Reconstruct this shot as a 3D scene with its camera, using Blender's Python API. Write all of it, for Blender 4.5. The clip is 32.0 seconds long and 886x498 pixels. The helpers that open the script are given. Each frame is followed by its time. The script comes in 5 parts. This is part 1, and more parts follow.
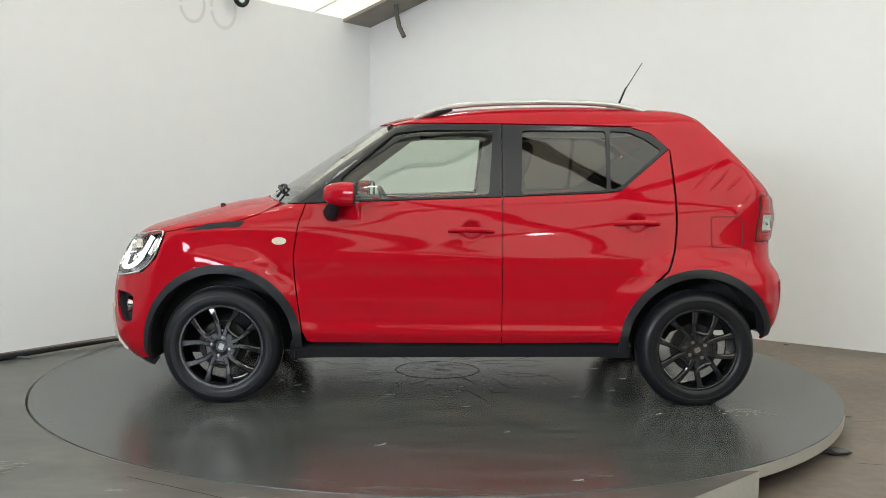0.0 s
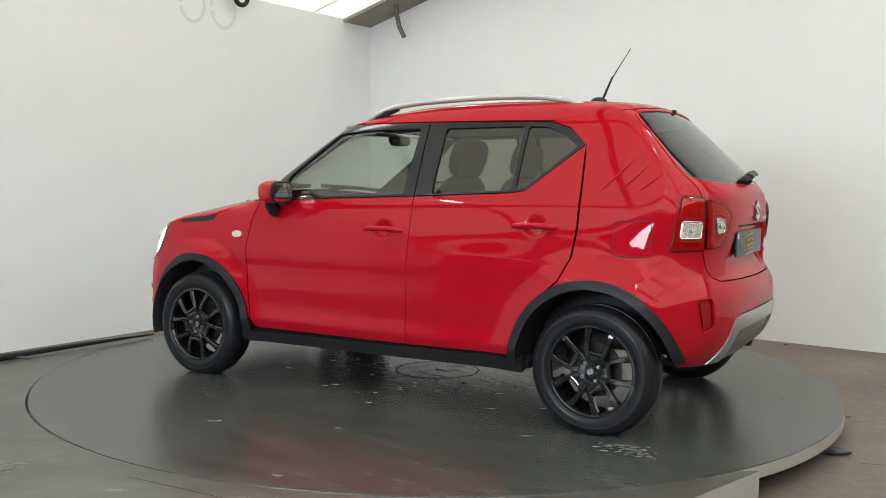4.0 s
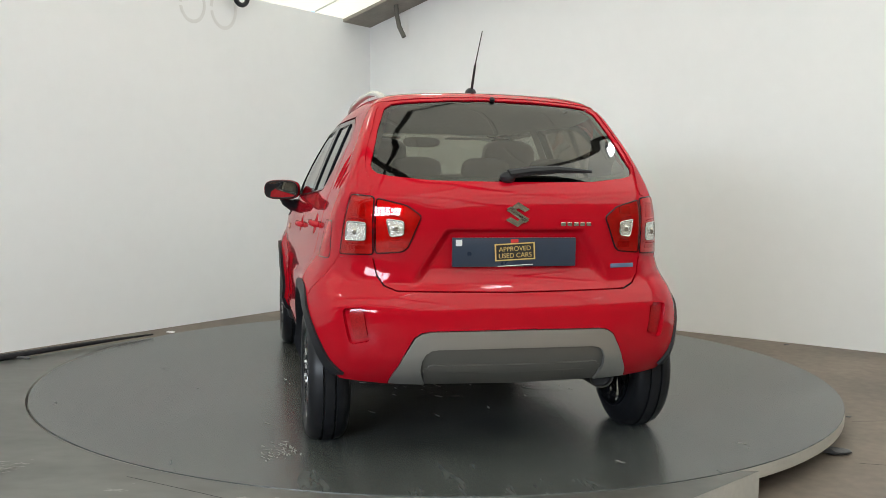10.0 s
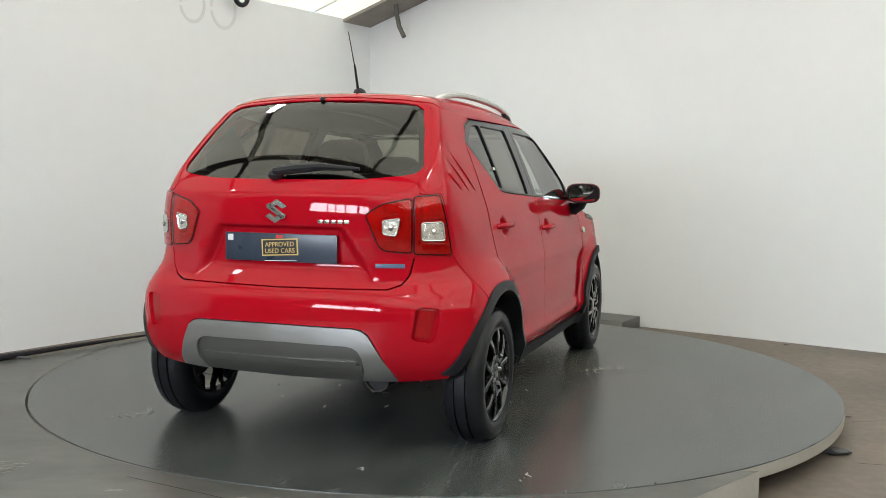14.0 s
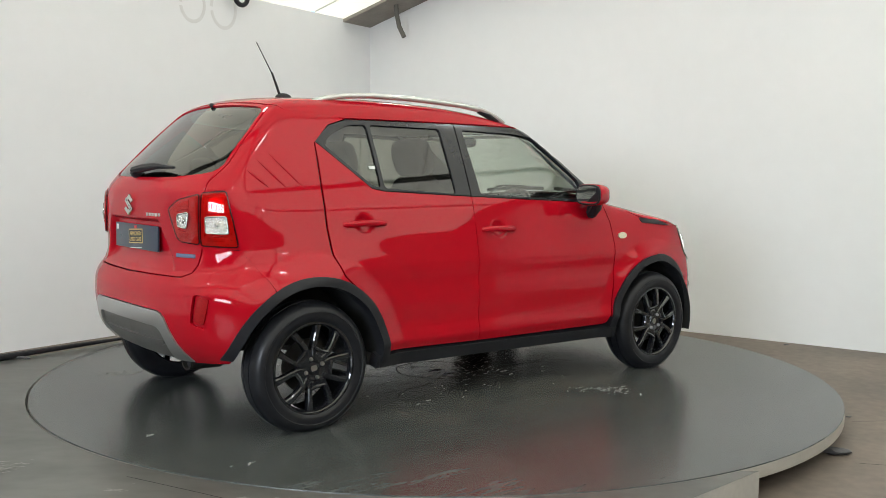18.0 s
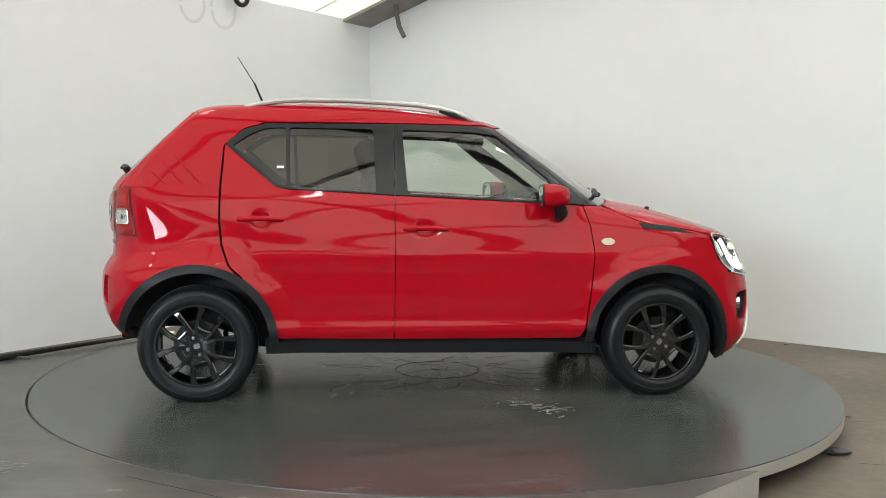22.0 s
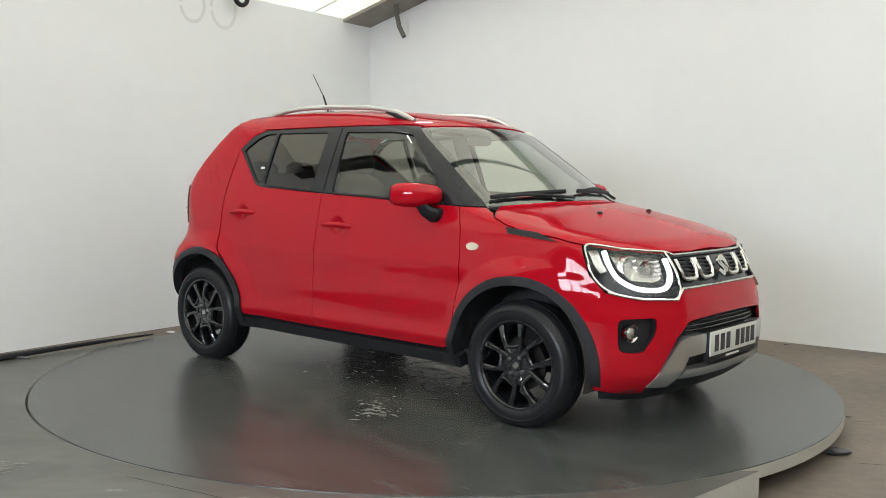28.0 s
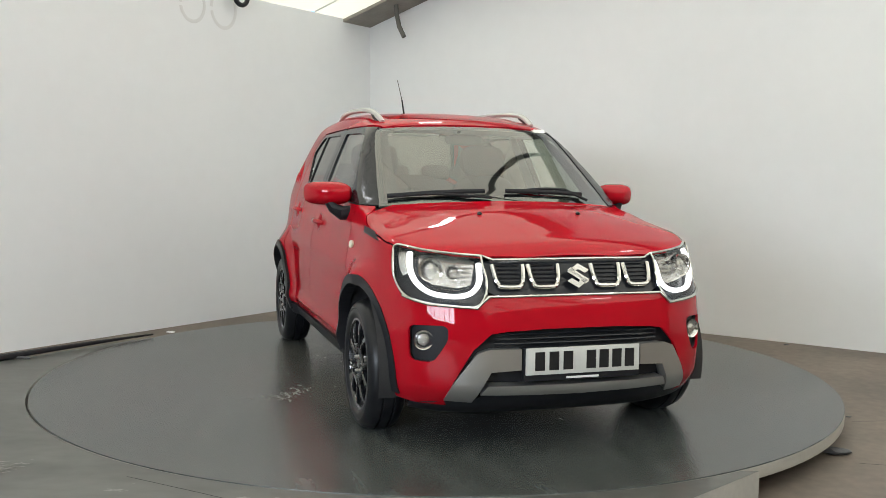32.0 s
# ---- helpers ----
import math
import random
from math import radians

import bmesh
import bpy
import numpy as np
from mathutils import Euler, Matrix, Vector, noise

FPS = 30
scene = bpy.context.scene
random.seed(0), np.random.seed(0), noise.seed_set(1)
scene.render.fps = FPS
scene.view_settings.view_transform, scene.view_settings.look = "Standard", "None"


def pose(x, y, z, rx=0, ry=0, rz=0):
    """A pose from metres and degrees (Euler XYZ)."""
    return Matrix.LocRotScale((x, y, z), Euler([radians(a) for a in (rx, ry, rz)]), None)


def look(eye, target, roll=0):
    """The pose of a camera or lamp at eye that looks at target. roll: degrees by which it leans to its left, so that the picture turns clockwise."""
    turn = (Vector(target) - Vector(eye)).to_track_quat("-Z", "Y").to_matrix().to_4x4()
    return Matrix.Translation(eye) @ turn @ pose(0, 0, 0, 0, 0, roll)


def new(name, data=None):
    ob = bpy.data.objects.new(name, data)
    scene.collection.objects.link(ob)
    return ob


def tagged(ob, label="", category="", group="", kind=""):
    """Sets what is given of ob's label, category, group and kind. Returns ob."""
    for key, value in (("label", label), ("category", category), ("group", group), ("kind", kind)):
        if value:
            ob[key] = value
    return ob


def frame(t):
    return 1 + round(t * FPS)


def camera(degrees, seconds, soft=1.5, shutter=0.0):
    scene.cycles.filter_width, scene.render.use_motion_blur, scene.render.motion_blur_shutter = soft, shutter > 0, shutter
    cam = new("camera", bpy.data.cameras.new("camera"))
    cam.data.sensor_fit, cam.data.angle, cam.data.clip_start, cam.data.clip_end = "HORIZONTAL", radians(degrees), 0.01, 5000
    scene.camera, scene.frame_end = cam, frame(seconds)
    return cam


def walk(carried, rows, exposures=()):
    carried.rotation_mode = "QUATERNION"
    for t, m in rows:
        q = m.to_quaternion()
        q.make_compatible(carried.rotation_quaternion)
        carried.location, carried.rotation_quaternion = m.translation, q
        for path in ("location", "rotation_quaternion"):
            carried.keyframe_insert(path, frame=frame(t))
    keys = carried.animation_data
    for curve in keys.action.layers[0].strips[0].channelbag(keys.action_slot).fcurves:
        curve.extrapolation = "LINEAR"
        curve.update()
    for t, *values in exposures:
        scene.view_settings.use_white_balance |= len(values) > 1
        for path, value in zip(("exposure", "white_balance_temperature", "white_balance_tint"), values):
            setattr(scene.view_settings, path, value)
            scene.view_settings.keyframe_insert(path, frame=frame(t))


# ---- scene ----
from mathutils.geometry import delaunay_2d_cdt

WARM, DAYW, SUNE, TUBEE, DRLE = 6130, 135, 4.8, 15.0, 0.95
EXPO = [(0.0, 1.28), (13.0, 1.26), (18.0, 1.29), (25.0, 1.29), (28.0, 1.28), (30.0, 1.25), (31.0, 1.21), (32.0, 1.18)]   # the film camera closes down a little at the end
# scraped patches on the turntable: place, spread, count
SCUFFS = [(0.46, -1.0, 0.055, 0.045, 70), (0.33, -0.87, 0.05, 0.03, 20), (-1.56, 1.0, 0.06, 0.05, 60), (0.27, 1.6, 0.03, 0.01, 4), (-0.52, 2.08, 0.012, 0.01, 4), (-1.81, -1.0, 0.02, 0.01, 5), (-1.94, -0.36, 0.02, 0.01, 5)]

EYE = (0.0, -5.6385, 1.1653)
cam = camera(50.283, 32.0, soft=0.85)
walk(cam, [(0.0, look(EYE, (0.0225, -0.6532, 0.7824), 0.668)), (32.0, look(EYE, (0.0225, -0.6532, 0.7824), 0.668))], exposures=[(t, stops, WARM, 10) for t, stops in EXPO])

# ---- light: daylight through the glazed strip behind the camera, lamps added under the roof ----
CORNER = Vector((-0.755, 4.571, 0.0))
ALONG, ACROSS = Vector((-0.5764, -0.8172, 0.0)), Vector((0.8090, -0.5878, 0.0))
FLOOR, EAVE, SLOPE, LONG, WIDE = -0.15, 2.77, 0.28, 12.0, 11.0


def spot(a, b, z):
    """A place in the hall: a metres along the left wall from the corner, b metres away from it."""
    return CORNER + ALONG * a + ACROSS * b + Vector((0, 0, z))


def roof_z(b):
    return EAVE + SLOPE * (b if b < WIDE / 2 else WIDE - b)


world = bpy.data.worlds.new("world")
scene.world = world
world.use_nodes = True
wn = world.node_tree.nodes
sky = wn.new("ShaderNodeTexSky")
sky.sky_type, sky.sun_disc, sky.sun_elevation, sky.sun_rotation = "NISHITA", False, radians(40), radians(200)
world.node_tree.links.new(sky.outputs["Color"], wn["Background"].inputs["Color"])
wn["Background"].inputs["Strength"].default_value = 0.12


def area(name, m, sx, sy, watts, color):
    data = bpy.data.lights.new(name, "AREA")
    data.shape, data.size, data.size_y, data.energy, data.color = "RECTANGLE", sx, sy, watts, color
    ob = new(name, data)
    ob.matrix_world = m
    return ob


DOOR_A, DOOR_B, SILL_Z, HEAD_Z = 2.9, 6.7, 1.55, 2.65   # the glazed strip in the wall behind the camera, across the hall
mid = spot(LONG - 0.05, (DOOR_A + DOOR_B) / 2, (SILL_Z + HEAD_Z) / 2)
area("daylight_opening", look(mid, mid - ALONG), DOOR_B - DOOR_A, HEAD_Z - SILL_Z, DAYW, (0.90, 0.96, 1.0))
BATTENS = [(1.6, 2.0), (4.4, 2.0), (7.2, 2.0), (1.6, 5.6), (4.4, 5.6), (7.2, 5.6), (4.4, 9.0), (8.6, 9.0)]
data = bpy.data.lights.new("sun", "SUN")   # on the translucent roof sheets
data.energy, data.angle, data.color = SUNE, radians(0.5), (0.90, 0.96, 1.0)
sun = new("sun", data)
sun.matrix_world = look((0, 0, 20), (0, 0, 20) + np.array((0.35, 0.55, -1.0)))

# ---- materials ----
def material(name, color, rough=0.5, metal=0.0, coat=0.0, emit=0.0, scale=0.0, vary=0.0, bump=0.0, fine=0.0, spec=0.5, stretch=(1, 1, 1), worn=0.03, grain_x=14):
    """Base colour with two scales of variation, roughness wear and fine relief."""
    m = bpy.data.materials.new(name)
    m.use_nodes = True
    n, link = m.node_tree.nodes, m.node_tree.links.new
    b = n["Principled BSDF"]
    b.inputs["Base Color"].default_value = (*color, 1)
    b.inputs["Roughness"].default_value, b.inputs["Metallic"].default_value = rough, metal
    b.inputs["Coat Weight"].default_value, b.inputs["Coat Roughness"].default_value = coat, 0.03
    b.inputs["Specular IOR Level"].default_value = spec
    if emit:
        b.inputs["Emission Color"].default_value, b.inputs["Emission Strength"].default_value = (*color, 1), emit
    if scale:
        at = n.new("ShaderNodeTexCoord")
        fit = n.new("ShaderNodeMapping")
        fit.inputs["Scale"].default_value = stretch
        link(at.outputs["Object"], fit.inputs["Vector"])
        big, small = n.new("ShaderNodeTexNoise"), n.new("ShaderNodeTexNoise")
        big.inputs["Scale"].default_value, big.inputs["Detail"].default_value = scale, 5
        small.inputs["Scale"].default_value, small.inputs["Detail"].default_value = scale * grain_x, 4 if grain_x > 8 else 2
        link(fit.outputs["Vector"], big.inputs["Vector"]), link(fit.outputs["Vector"], small.inputs["Vector"])
        mix = n.new("ShaderNodeMath")
        mix.operation = "MULTIPLY_ADD"
        link(small.outputs["Fac"], mix.inputs[0])
        mix.inputs[1].default_value = 0.45
        link(big.outputs["Fac"], mix.inputs[2])
        span = n.new("ShaderNodeMapRange")
        span.clamp = False
        span.inputs["From Min"].default_value, span.inputs["From Max"].default_value = 0.45, 1.0
        span.inputs["To Min"].default_value, span.inputs["To Max"].default_value = 1 - vary, 1 + vary
        link(mix.outputs[0], span.inputs["Value"])
        tint = n.new("ShaderNodeVectorMath")
        tint.operation = "SCALE"
        tint.inputs[0].default_value = color
        link(span.outputs["Result"], tint.inputs["Scale"])
        link(tint.outputs["Vector"], b.inputs["Base Color"])
        wear = n.new("ShaderNodeMapRange")
        wear.inputs["From Min"].default_value, wear.inputs["From Max"].default_value = 0.3, 0.7
        wear.inputs["To Min"].default_value, wear.inputs["To Max"].default_value = max(rough - worn, 0.02), min(rough + worn, 1)
        link(big.outputs["Fac"], wear.inputs["Value"])
        link(wear.outputs["Result"], b.inputs["Roughness"])
        if bump:
            grain = n.new("ShaderNodeBump")
            grain.inputs["Strength"].default_value, grain.inputs["Distance"].default_value = bump, fine or 0.002
            link(mix.outputs[0], grain.inputs["Height"])
            link(grain.outputs["Normal"], b.inputs["Normal"])
    return m


def glass_sheet(name, tint, rough=0.0, base=0.07):
    """Thin glazing: it lets light through with a tint and mirrors by Fresnel."""
    m = bpy.data.materials.new(name)
    m.use_nodes = True
    n, link = m.node_tree.nodes, m.node_tree.links.new
    n.remove(n["Principled BSDF"])
    clear, gloss, mix = n.new("ShaderNodeBsdfTransparent"), n.new("ShaderNodeBsdfGlossy"), n.new("ShaderNodeMixShader")
    edge, power, span = n.new("ShaderNodeLayerWeight"), n.new("ShaderNodeMath"), n.new("ShaderNodeMath")
    clear.inputs["Color"].default_value = (*tint, 1)
    gloss.inputs["Roughness"].default_value = rough
    power.operation, span.operation = "POWER", "MULTIPLY_ADD"
    power.inputs[1].default_value, span.inputs[1].default_value, span.inputs[2].default_value = 4.2, 0.93, base
    link(edge.outputs["Facing"], power.inputs[0]), link(power.outputs[0], span.inputs[0]), link(span.outputs[0], mix.inputs["Fac"])
    link(clear.outputs[0], mix.inputs[1]), link(gloss.outputs[0], mix.inputs[2])
    link(mix.outputs[0], n["Material Output"].inputs["Surface"])
    return m


RED = material("red_paint", (0.395, 0.003, 0.012), 0.4, 0.0, coat=0.66, scale=3.0, vary=0.03, spec=0.0)
BLACK_TRIM = material("black_textured_plastic", (0.0165, 0.017, 0.020), 0.46, spec=0.25, scale=40, vary=0.15, bump=0.15, fine=0.0006)
BLACK_GLOSS = material("black_gloss_trim", (0.014, 0.0155, 0.020), 0.18, spec=0.35, scale=6, vary=0.1)
FRAME_FILM = material("satin_black_film", (0.0135, 0.0145, 0.018), 0.2, spec=0.4, scale=8, vary=0.1)
DARK = material("dark_underside", (0.024, 0.024, 0.026), 0.8, scale=8, vary=0.3)
RUBBER = material("tyre_rubber", (0.0125, 0.013, 0.0155), 0.32, spec=0.26, scale=30, vary=0.2, bump=0.02, fine=0.0004, worn=0.01)
ALLOY = material("black_alloy", (0.011, 0.0117, 0.014), 0.08, 0.0, coat=0.5, spec=0.5)
STEEL = material("bare_steel", (0.42, 0.41, 0.40), 0.32, 1.0, scale=20, vary=0.2)
CHROME = material("chrome", (0.62, 0.61, 0.59), 0.14, 1.0)
SILVER = material("satin_silver_paint", (0.55, 0.55, 0.54), 0.34, 0.5, coat=0.3)
SKID = material("metallic_skid_paint", (0.50, 0.495, 0.485), 0.30, 0.85, coat=0.1)
PLATE = material("dull_steel_plate", (0.24, 0.22, 0.19), 0.55, scale=3, vary=0.25, bump=0.1)
GREY_SKID = material("grey_skid_plastic", (0.20, 0.195, 0.185), 0.34, 0.7)
LAMP_BED = material("red_lamp_bed", (0.42, 0.012, 0.016), 0.3, 0.2, scale=60, vary=0.2)
RED_BOWL = material("red_reflector_bowl", (0.55, 0.025, 0.03), 0.2, 0.4, scale=90, vary=0.25)
REFLEX = material("dark_red_reflex", (0.30, 0.008, 0.010), 0.2, spec=0.15, coat=0.15, scale=150, vary=0.3)
LENS_CLEAR = material("clear_reflector", (0.64, 0.62, 0.58), 0.13, 0.8, coat=1.0, scale=45, vary=0.1, bump=0.7, fine=0.006)
DRL = material("white_daytime_light", (1.0, 0.98, 0.94), 0.4, emit=DRLE)
GLASS_FRONT = glass_sheet("green_tinted_glass", (0.76, 0.82, 0.75), base=0.10)
GLASS_REAR = glass_sheet("dark_privacy_glass", (0.28, 0.265, 0.23), base=0.08)
GLASS_TAIL = glass_sheet("darker_privacy_glass", (0.34, 0.325, 0.28), base=0.105)
LENS_RED = glass_sheet("red_lamp_lens", (0.92, 0.13, 0.12), base=0.06)
GLASS_SCREEN = glass_sheet("windscreen_glass", (0.74, 0.80, 0.73), base=0.26)
LAMP_GLASS = glass_sheet("clear_lamp_cover", (0.95, 0.96, 0.97), base=0.035)
MIRROR = material("mirror_silver", (0.85, 0.87, 0.88), 0.02, 1.0)
SEAT_CLOTH = material("dark_seat_cloth", (0.045, 0.042, 0.043), 0.85, scale=14, vary=0.3)
CABIN = material("dark_cabin_plastic", (0.03, 0.03, 0.032), 0.6, scale=20, vary=0.2)
CABIN_PALE = material("pale_cabin_plastic", (0.46, 0.44, 0.40), 0.6, scale=20, vary=0.06)
HEADLINING = material("cream_headlining", (0.50, 0.48, 0.43), 0.9, scale=30, vary=0.06)
WHITE = material("white_plate", (0.78, 0.78, 0.76), 0.35, scale=20, vary=0.03)
PLATE_WHITE = material("white_number_plate", (0.58, 0.58, 0.56), 0.35, scale=20, vary=0.04)
INK = material("black_ink", (0.012, 0.012, 0.014), 0.4)
NAVY = material("navy_plate", (0.028, 0.040, 0.065), 0.3, scale=10, vary=0.1)
GOLD = material("gold_print", (0.62, 0.44, 0.15), 0.45, scale=30, vary=0.1)
LOGO_RED = material("red_print", (0.6, 0.03, 0.03), 0.4)
BADGE_BLUE = material("blue_badge", (0.10, 0.13, 0.22), 0.25)
AMBER = material("clear_indicator", (0.62, 0.55, 0.42), 0.2, coat=1.0, scale=80, vary=0.2)

WALL = material("white_painted_board", (0.80, 0.815, 0.83), 0.75, scale=0.55, vary=0.025, bump=0.05, fine=0.003)
# slightly darker wall colour, used to paint the coil's shadow
COIL_SHADE = material("coil_shade_grey", (0.70, 0.705, 0.71), 0.75, scale=8, vary=0.06)
# colour of the unseen wall behind the camera, dark to dim the car's reflections
HALL_WALL = material("dark_brown_unseen_wall", (0.17, 0.15, 0.12), 0.7, scale=0.8, vary=0.12, bump=0.1)
ROOF = material("cream_roof_sheet", (0.76, 0.72, 0.62), 0.6, scale=1.2, vary=0.06, bump=0.05)
ROOFLIGHT = material("translucent_roof_sheet", (0.74, 0.67, 0.54), 0.5, scale=1.2, vary=0.06, bump=0.05)
BRAKE = material("dull_brake_steel", (0.035, 0.033, 0.03), 0.5, 0.6, scale=20, vary=0.2)
for sheet, tint, share in ((ROOF, (0.66, 0.575, 0.41), 0.48), (ROOFLIGHT, (0.80, 0.71, 0.53), 0.68)):   # daylight comes dimly through the sheets
    rn, rl = sheet.node_tree.nodes, sheet.node_tree.links
    glow, blend = rn.new("ShaderNodeBsdfTranslucent"), rn.new("ShaderNodeMixShader")
    glow.inputs["Color"].default_value, blend.inputs["Fac"].default_value = (*tint, 1), share
    rl.new(rn["Principled BSDF"].outputs[0], blend.inputs[1]), rl.new(glow.outputs[0], blend.inputs[2]), rl.new(blend.outputs[0], rn["Material Output"].inputs["Surface"])
# colour of the unseen far wall, dark for the same reflections
FAR_WALL = material("dark_tan_unseen_wall", (0.20, 0.165, 0.12), 0.7, scale=0.8, vary=0.15, bump=0.1)
GIRDER = material("grey_painted_steel", (0.10, 0.095, 0.085), 0.5, scale=6, vary=0.2, bump=0.1)
DISC_PAINT = material("worn_grey_floor_paint", (0.058, 0.0635, 0.062), 0.26, scale=2.2, vary=0.40, stretch=(1, 4.2, 1), worn=0.0, grain_x=5)
dn, dl = DISC_PAINT.node_tree.nodes, DISC_PAINT.node_tree.links.new   # paint rubbed away in blotches round the middle, the wall's reflection painted in too
where, far, patch, rub_sheen, soft_mix = (dn.new(k) for k in ("ShaderNodeTexCoord", "ShaderNodeVectorMath", "ShaderNodeTexNoise", "ShaderNodeMapRange", "ShaderNodeMix"))
far.operation = "LENGTH"
dl(where.outputs["Object"], far.inputs[0]), dl(where.outputs["Object"], patch.inputs["Vector"])
patch.inputs["Scale"].default_value, patch.inputs["Detail"].default_value, patch.inputs["Roughness"].default_value = 3.4, 4, 0.55
total = dn.new("ShaderNodeMath")
total.operation = "MULTIPLY_ADD"
total.inputs[1].default_value = -0.30
dl(far.outputs["Value"], total.inputs[0]), dl(patch.outputs["Fac"], total.inputs[2])
dl(total.outputs[0], rub_sheen.inputs["Value"])
rub_sheen.inputs["From Min"].default_value, rub_sheen.inputs["From Max"].default_value = 0.12, 0.50
soft_mix.data_type = "RGBA"
old = dn["Principled BSDF"].inputs["Base Color"].links[0].from_socket
dl(rub_sheen.outputs["Result"], soft_mix.inputs[0]), dl(old, soft_mix.inputs[6])
soft_mix.inputs[7].default_value = (0.132, 0.121, 0.103, 1)
dl(soft_mix.outputs[2], dn["Principled BSDF"].inputs["Base Color"])
DECK_PAINT = material("scuffed_grey_deck_paint", (0.088, 0.089, 0.082), 0.36, scale=1.6, vary=0.36, stretch=(1, 1.8, 1), worn=0.0, grain_x=6)
RIM_EDGE = material("bare_plywood_edge", (0.38, 0.365, 0.33), 0.6, scale=4, vary=0.12, stretch=(1, 1, 6))
SIDE_BOARD = material("pale_side_board", (0.38, 0.37, 0.345), 0.6, scale=3, vary=0.12)
CONCRETE = material("stained_concrete", (0.155, 0.126, 0.103), 0.6, scale=1.1, vary=0.40, bump=0.2, fine=0.004)
SCUFF = material("pale_scuff", (0.30, 0.297, 0.28), 0.6, scale=60, vary=0.4)
TUBE_LIGHT = material("lit_diffuser", (1.0, 0.985, 0.95), 0.5, emit=TUBEE)
GREY_BIT = material("grey_debris", (0.10, 0.10, 0.105), 0.7, scale=20, vary=0.3)


# ---- mesh tools ----
class Shape:
    """Collects vertices and faces of one mesh."""

    def __init__(self):
        self.v, self.f = [], []

    def add(self, verts, faces):
        k = len(self.v)
        self.v += [tuple(p) for p in verts]
        self.f += [tuple(i + k for i in f) for f in faces]
        return self

    def box(self, lo, hi, m=None, r=0.0):
        """A block from corner to corner, its edges cut back by r."""
        (x0, y0, z0), (x1, y1, z1) = lo, hi
        bm = bmesh.new()
        bmesh.ops.create_cube(bm, size=1)
        for v in bm.verts:
            v.co = Vector(((x0 + x1) / 2 + v.co.x * (x1 - x0), (y0 + y1) / 2 + v.co.y * (y1 - y0), (z0 + z1) / 2 + v.co.z * (z1 - z0)))
        if r:
            bmesh.ops.bevel(bm, geom=bm.edges[:], offset=r, segments=2, affect="EDGES", profile=0.6)
        if m is not None:
            bm.transform(m)
        bm.verts.index_update()
        self.add([v.co for v in bm.verts], [[v.index for v in f.verts] for f in bm.faces])
        bm.free()
        return self

    def tube(self, path, r, n=8, closed=False, flat=1.0, up=(0, 0, 1)):
        """A bar along a path; r is one radius or one for each point."""
        path = [Vector(p) for p in path]
        k = len(path)
        rs = r if isinstance(r, (list, tuple)) else [r] * k
        rings = []
        for i, p in enumerate(path):
            a, b = path[(i - 1) % k if closed else max(i - 1, 0)], path[(i + 1) % k if closed else min(i + 1, k - 1)]
            d = (b - a).normalized()
            s = d.cross(Vector(up))
            s = s.normalized() if s.length > 1e-4 else d.orthogonal().normalized()
            w = s.cross(d)
            rings.append([p + s * math.cos(q) * rs[i] + w * math.sin(q) * rs[i] * flat for q in (math.tau * j / n for j in range(n))])
        faces = [(i * n + j, i * n + (j + 1) % n, (i + 1) % k * n + (j + 1) % n, (i + 1) % k * n + j) for i in range(k if closed else k - 1) for j in range(n)]
        if not closed:
            faces += [tuple(range(n))[::-1], tuple((k - 1) * n + j for j in range(n))]
        return self.add([q for ring in rings for q in ring], faces)

    def lathe(self, profile, n=32, m=None, closed=False):
        """Turns (radius, height) pairs round the local z axis."""
        m = m or Matrix()
        k = len(profile)
        verts = [m @ Vector((r * math.cos(math.tau * j / n), r * math.sin(math.tau * j / n), h)) for r, h in profile for j in range(n)]
        faces = [(i * n + j, i * n + (j + 1) % n, (i + 1) % k * n + (j + 1) % n, (i + 1) % k * n + j) for i in range(k if closed else k - 1) for j in range(n)]
        return self.add(verts, faces)

    def slab(self, outline, lo, hi, m=None):
        """A flat outline in x, y, raised from lo to hi."""
        m = m or Matrix()
        n = len(outline)
        verts = [m @ Vector((x, y, lo)) for x, y in outline] + [m @ Vector((x, y, hi)) for x, y in outline]
        return self.add(verts, [tuple(range(n))[::-1], tuple(range(n, 2 * n))] + [(i, (i + 1) % n, n + (i + 1) % n, n + i) for i in range(n)])

    def ball(self, centre, half, n=16, power=2.0, m=None):
        """A rounded block: an ellipsoid at power 2, boxier above."""
        def s(v):
            return math.copysign(abs(v) ** (2 / power), v)
        m, c, h = m or Matrix(), Vector(centre), half
        verts, faces = [], []
        for i in range(n // 2 + 1):
            la = -math.pi / 2 + math.pi * i / (n // 2)
            for j in range(n):
                lo = math.tau * j / n
                verts.append(m @ (c + Vector((h[0] * s(math.cos(la)) * s(math.cos(lo)), h[1] * s(math.cos(la)) * s(math.sin(lo)), h[2] * s(math.sin(la))))))
        faces = [(i * n + j, i * n + (j + 1) % n, (i + 1) * n + (j + 1) % n, (i + 1) * n + j) for i in range(n // 2) for j in range(n)]
        return self.add(verts, faces)

    def mesh(self, name, mat, smooth=0.6):
        data = bpy.data.meshes.new(name)
        data.from_pydata(self.v, [], self.f)
        bm = bmesh.new()
        bm.from_mesh(data)
        bmesh.ops.remove_doubles(bm, verts=bm.verts[:], dist=1e-6)
        bmesh.ops.recalc_face_normals(bm, faces=bm.faces[:])
        for e in bm.edges:
            e.smooth = len(e.link_faces) == 2 and e.calc_face_angle(0) < smooth
        for f in bm.faces:
            f.smooth = smooth > 0
        bm.to_mesh(data)
        bm.free()
        data.materials.append(mat)
        return data

    def mirrored(self):
        other = Shape()
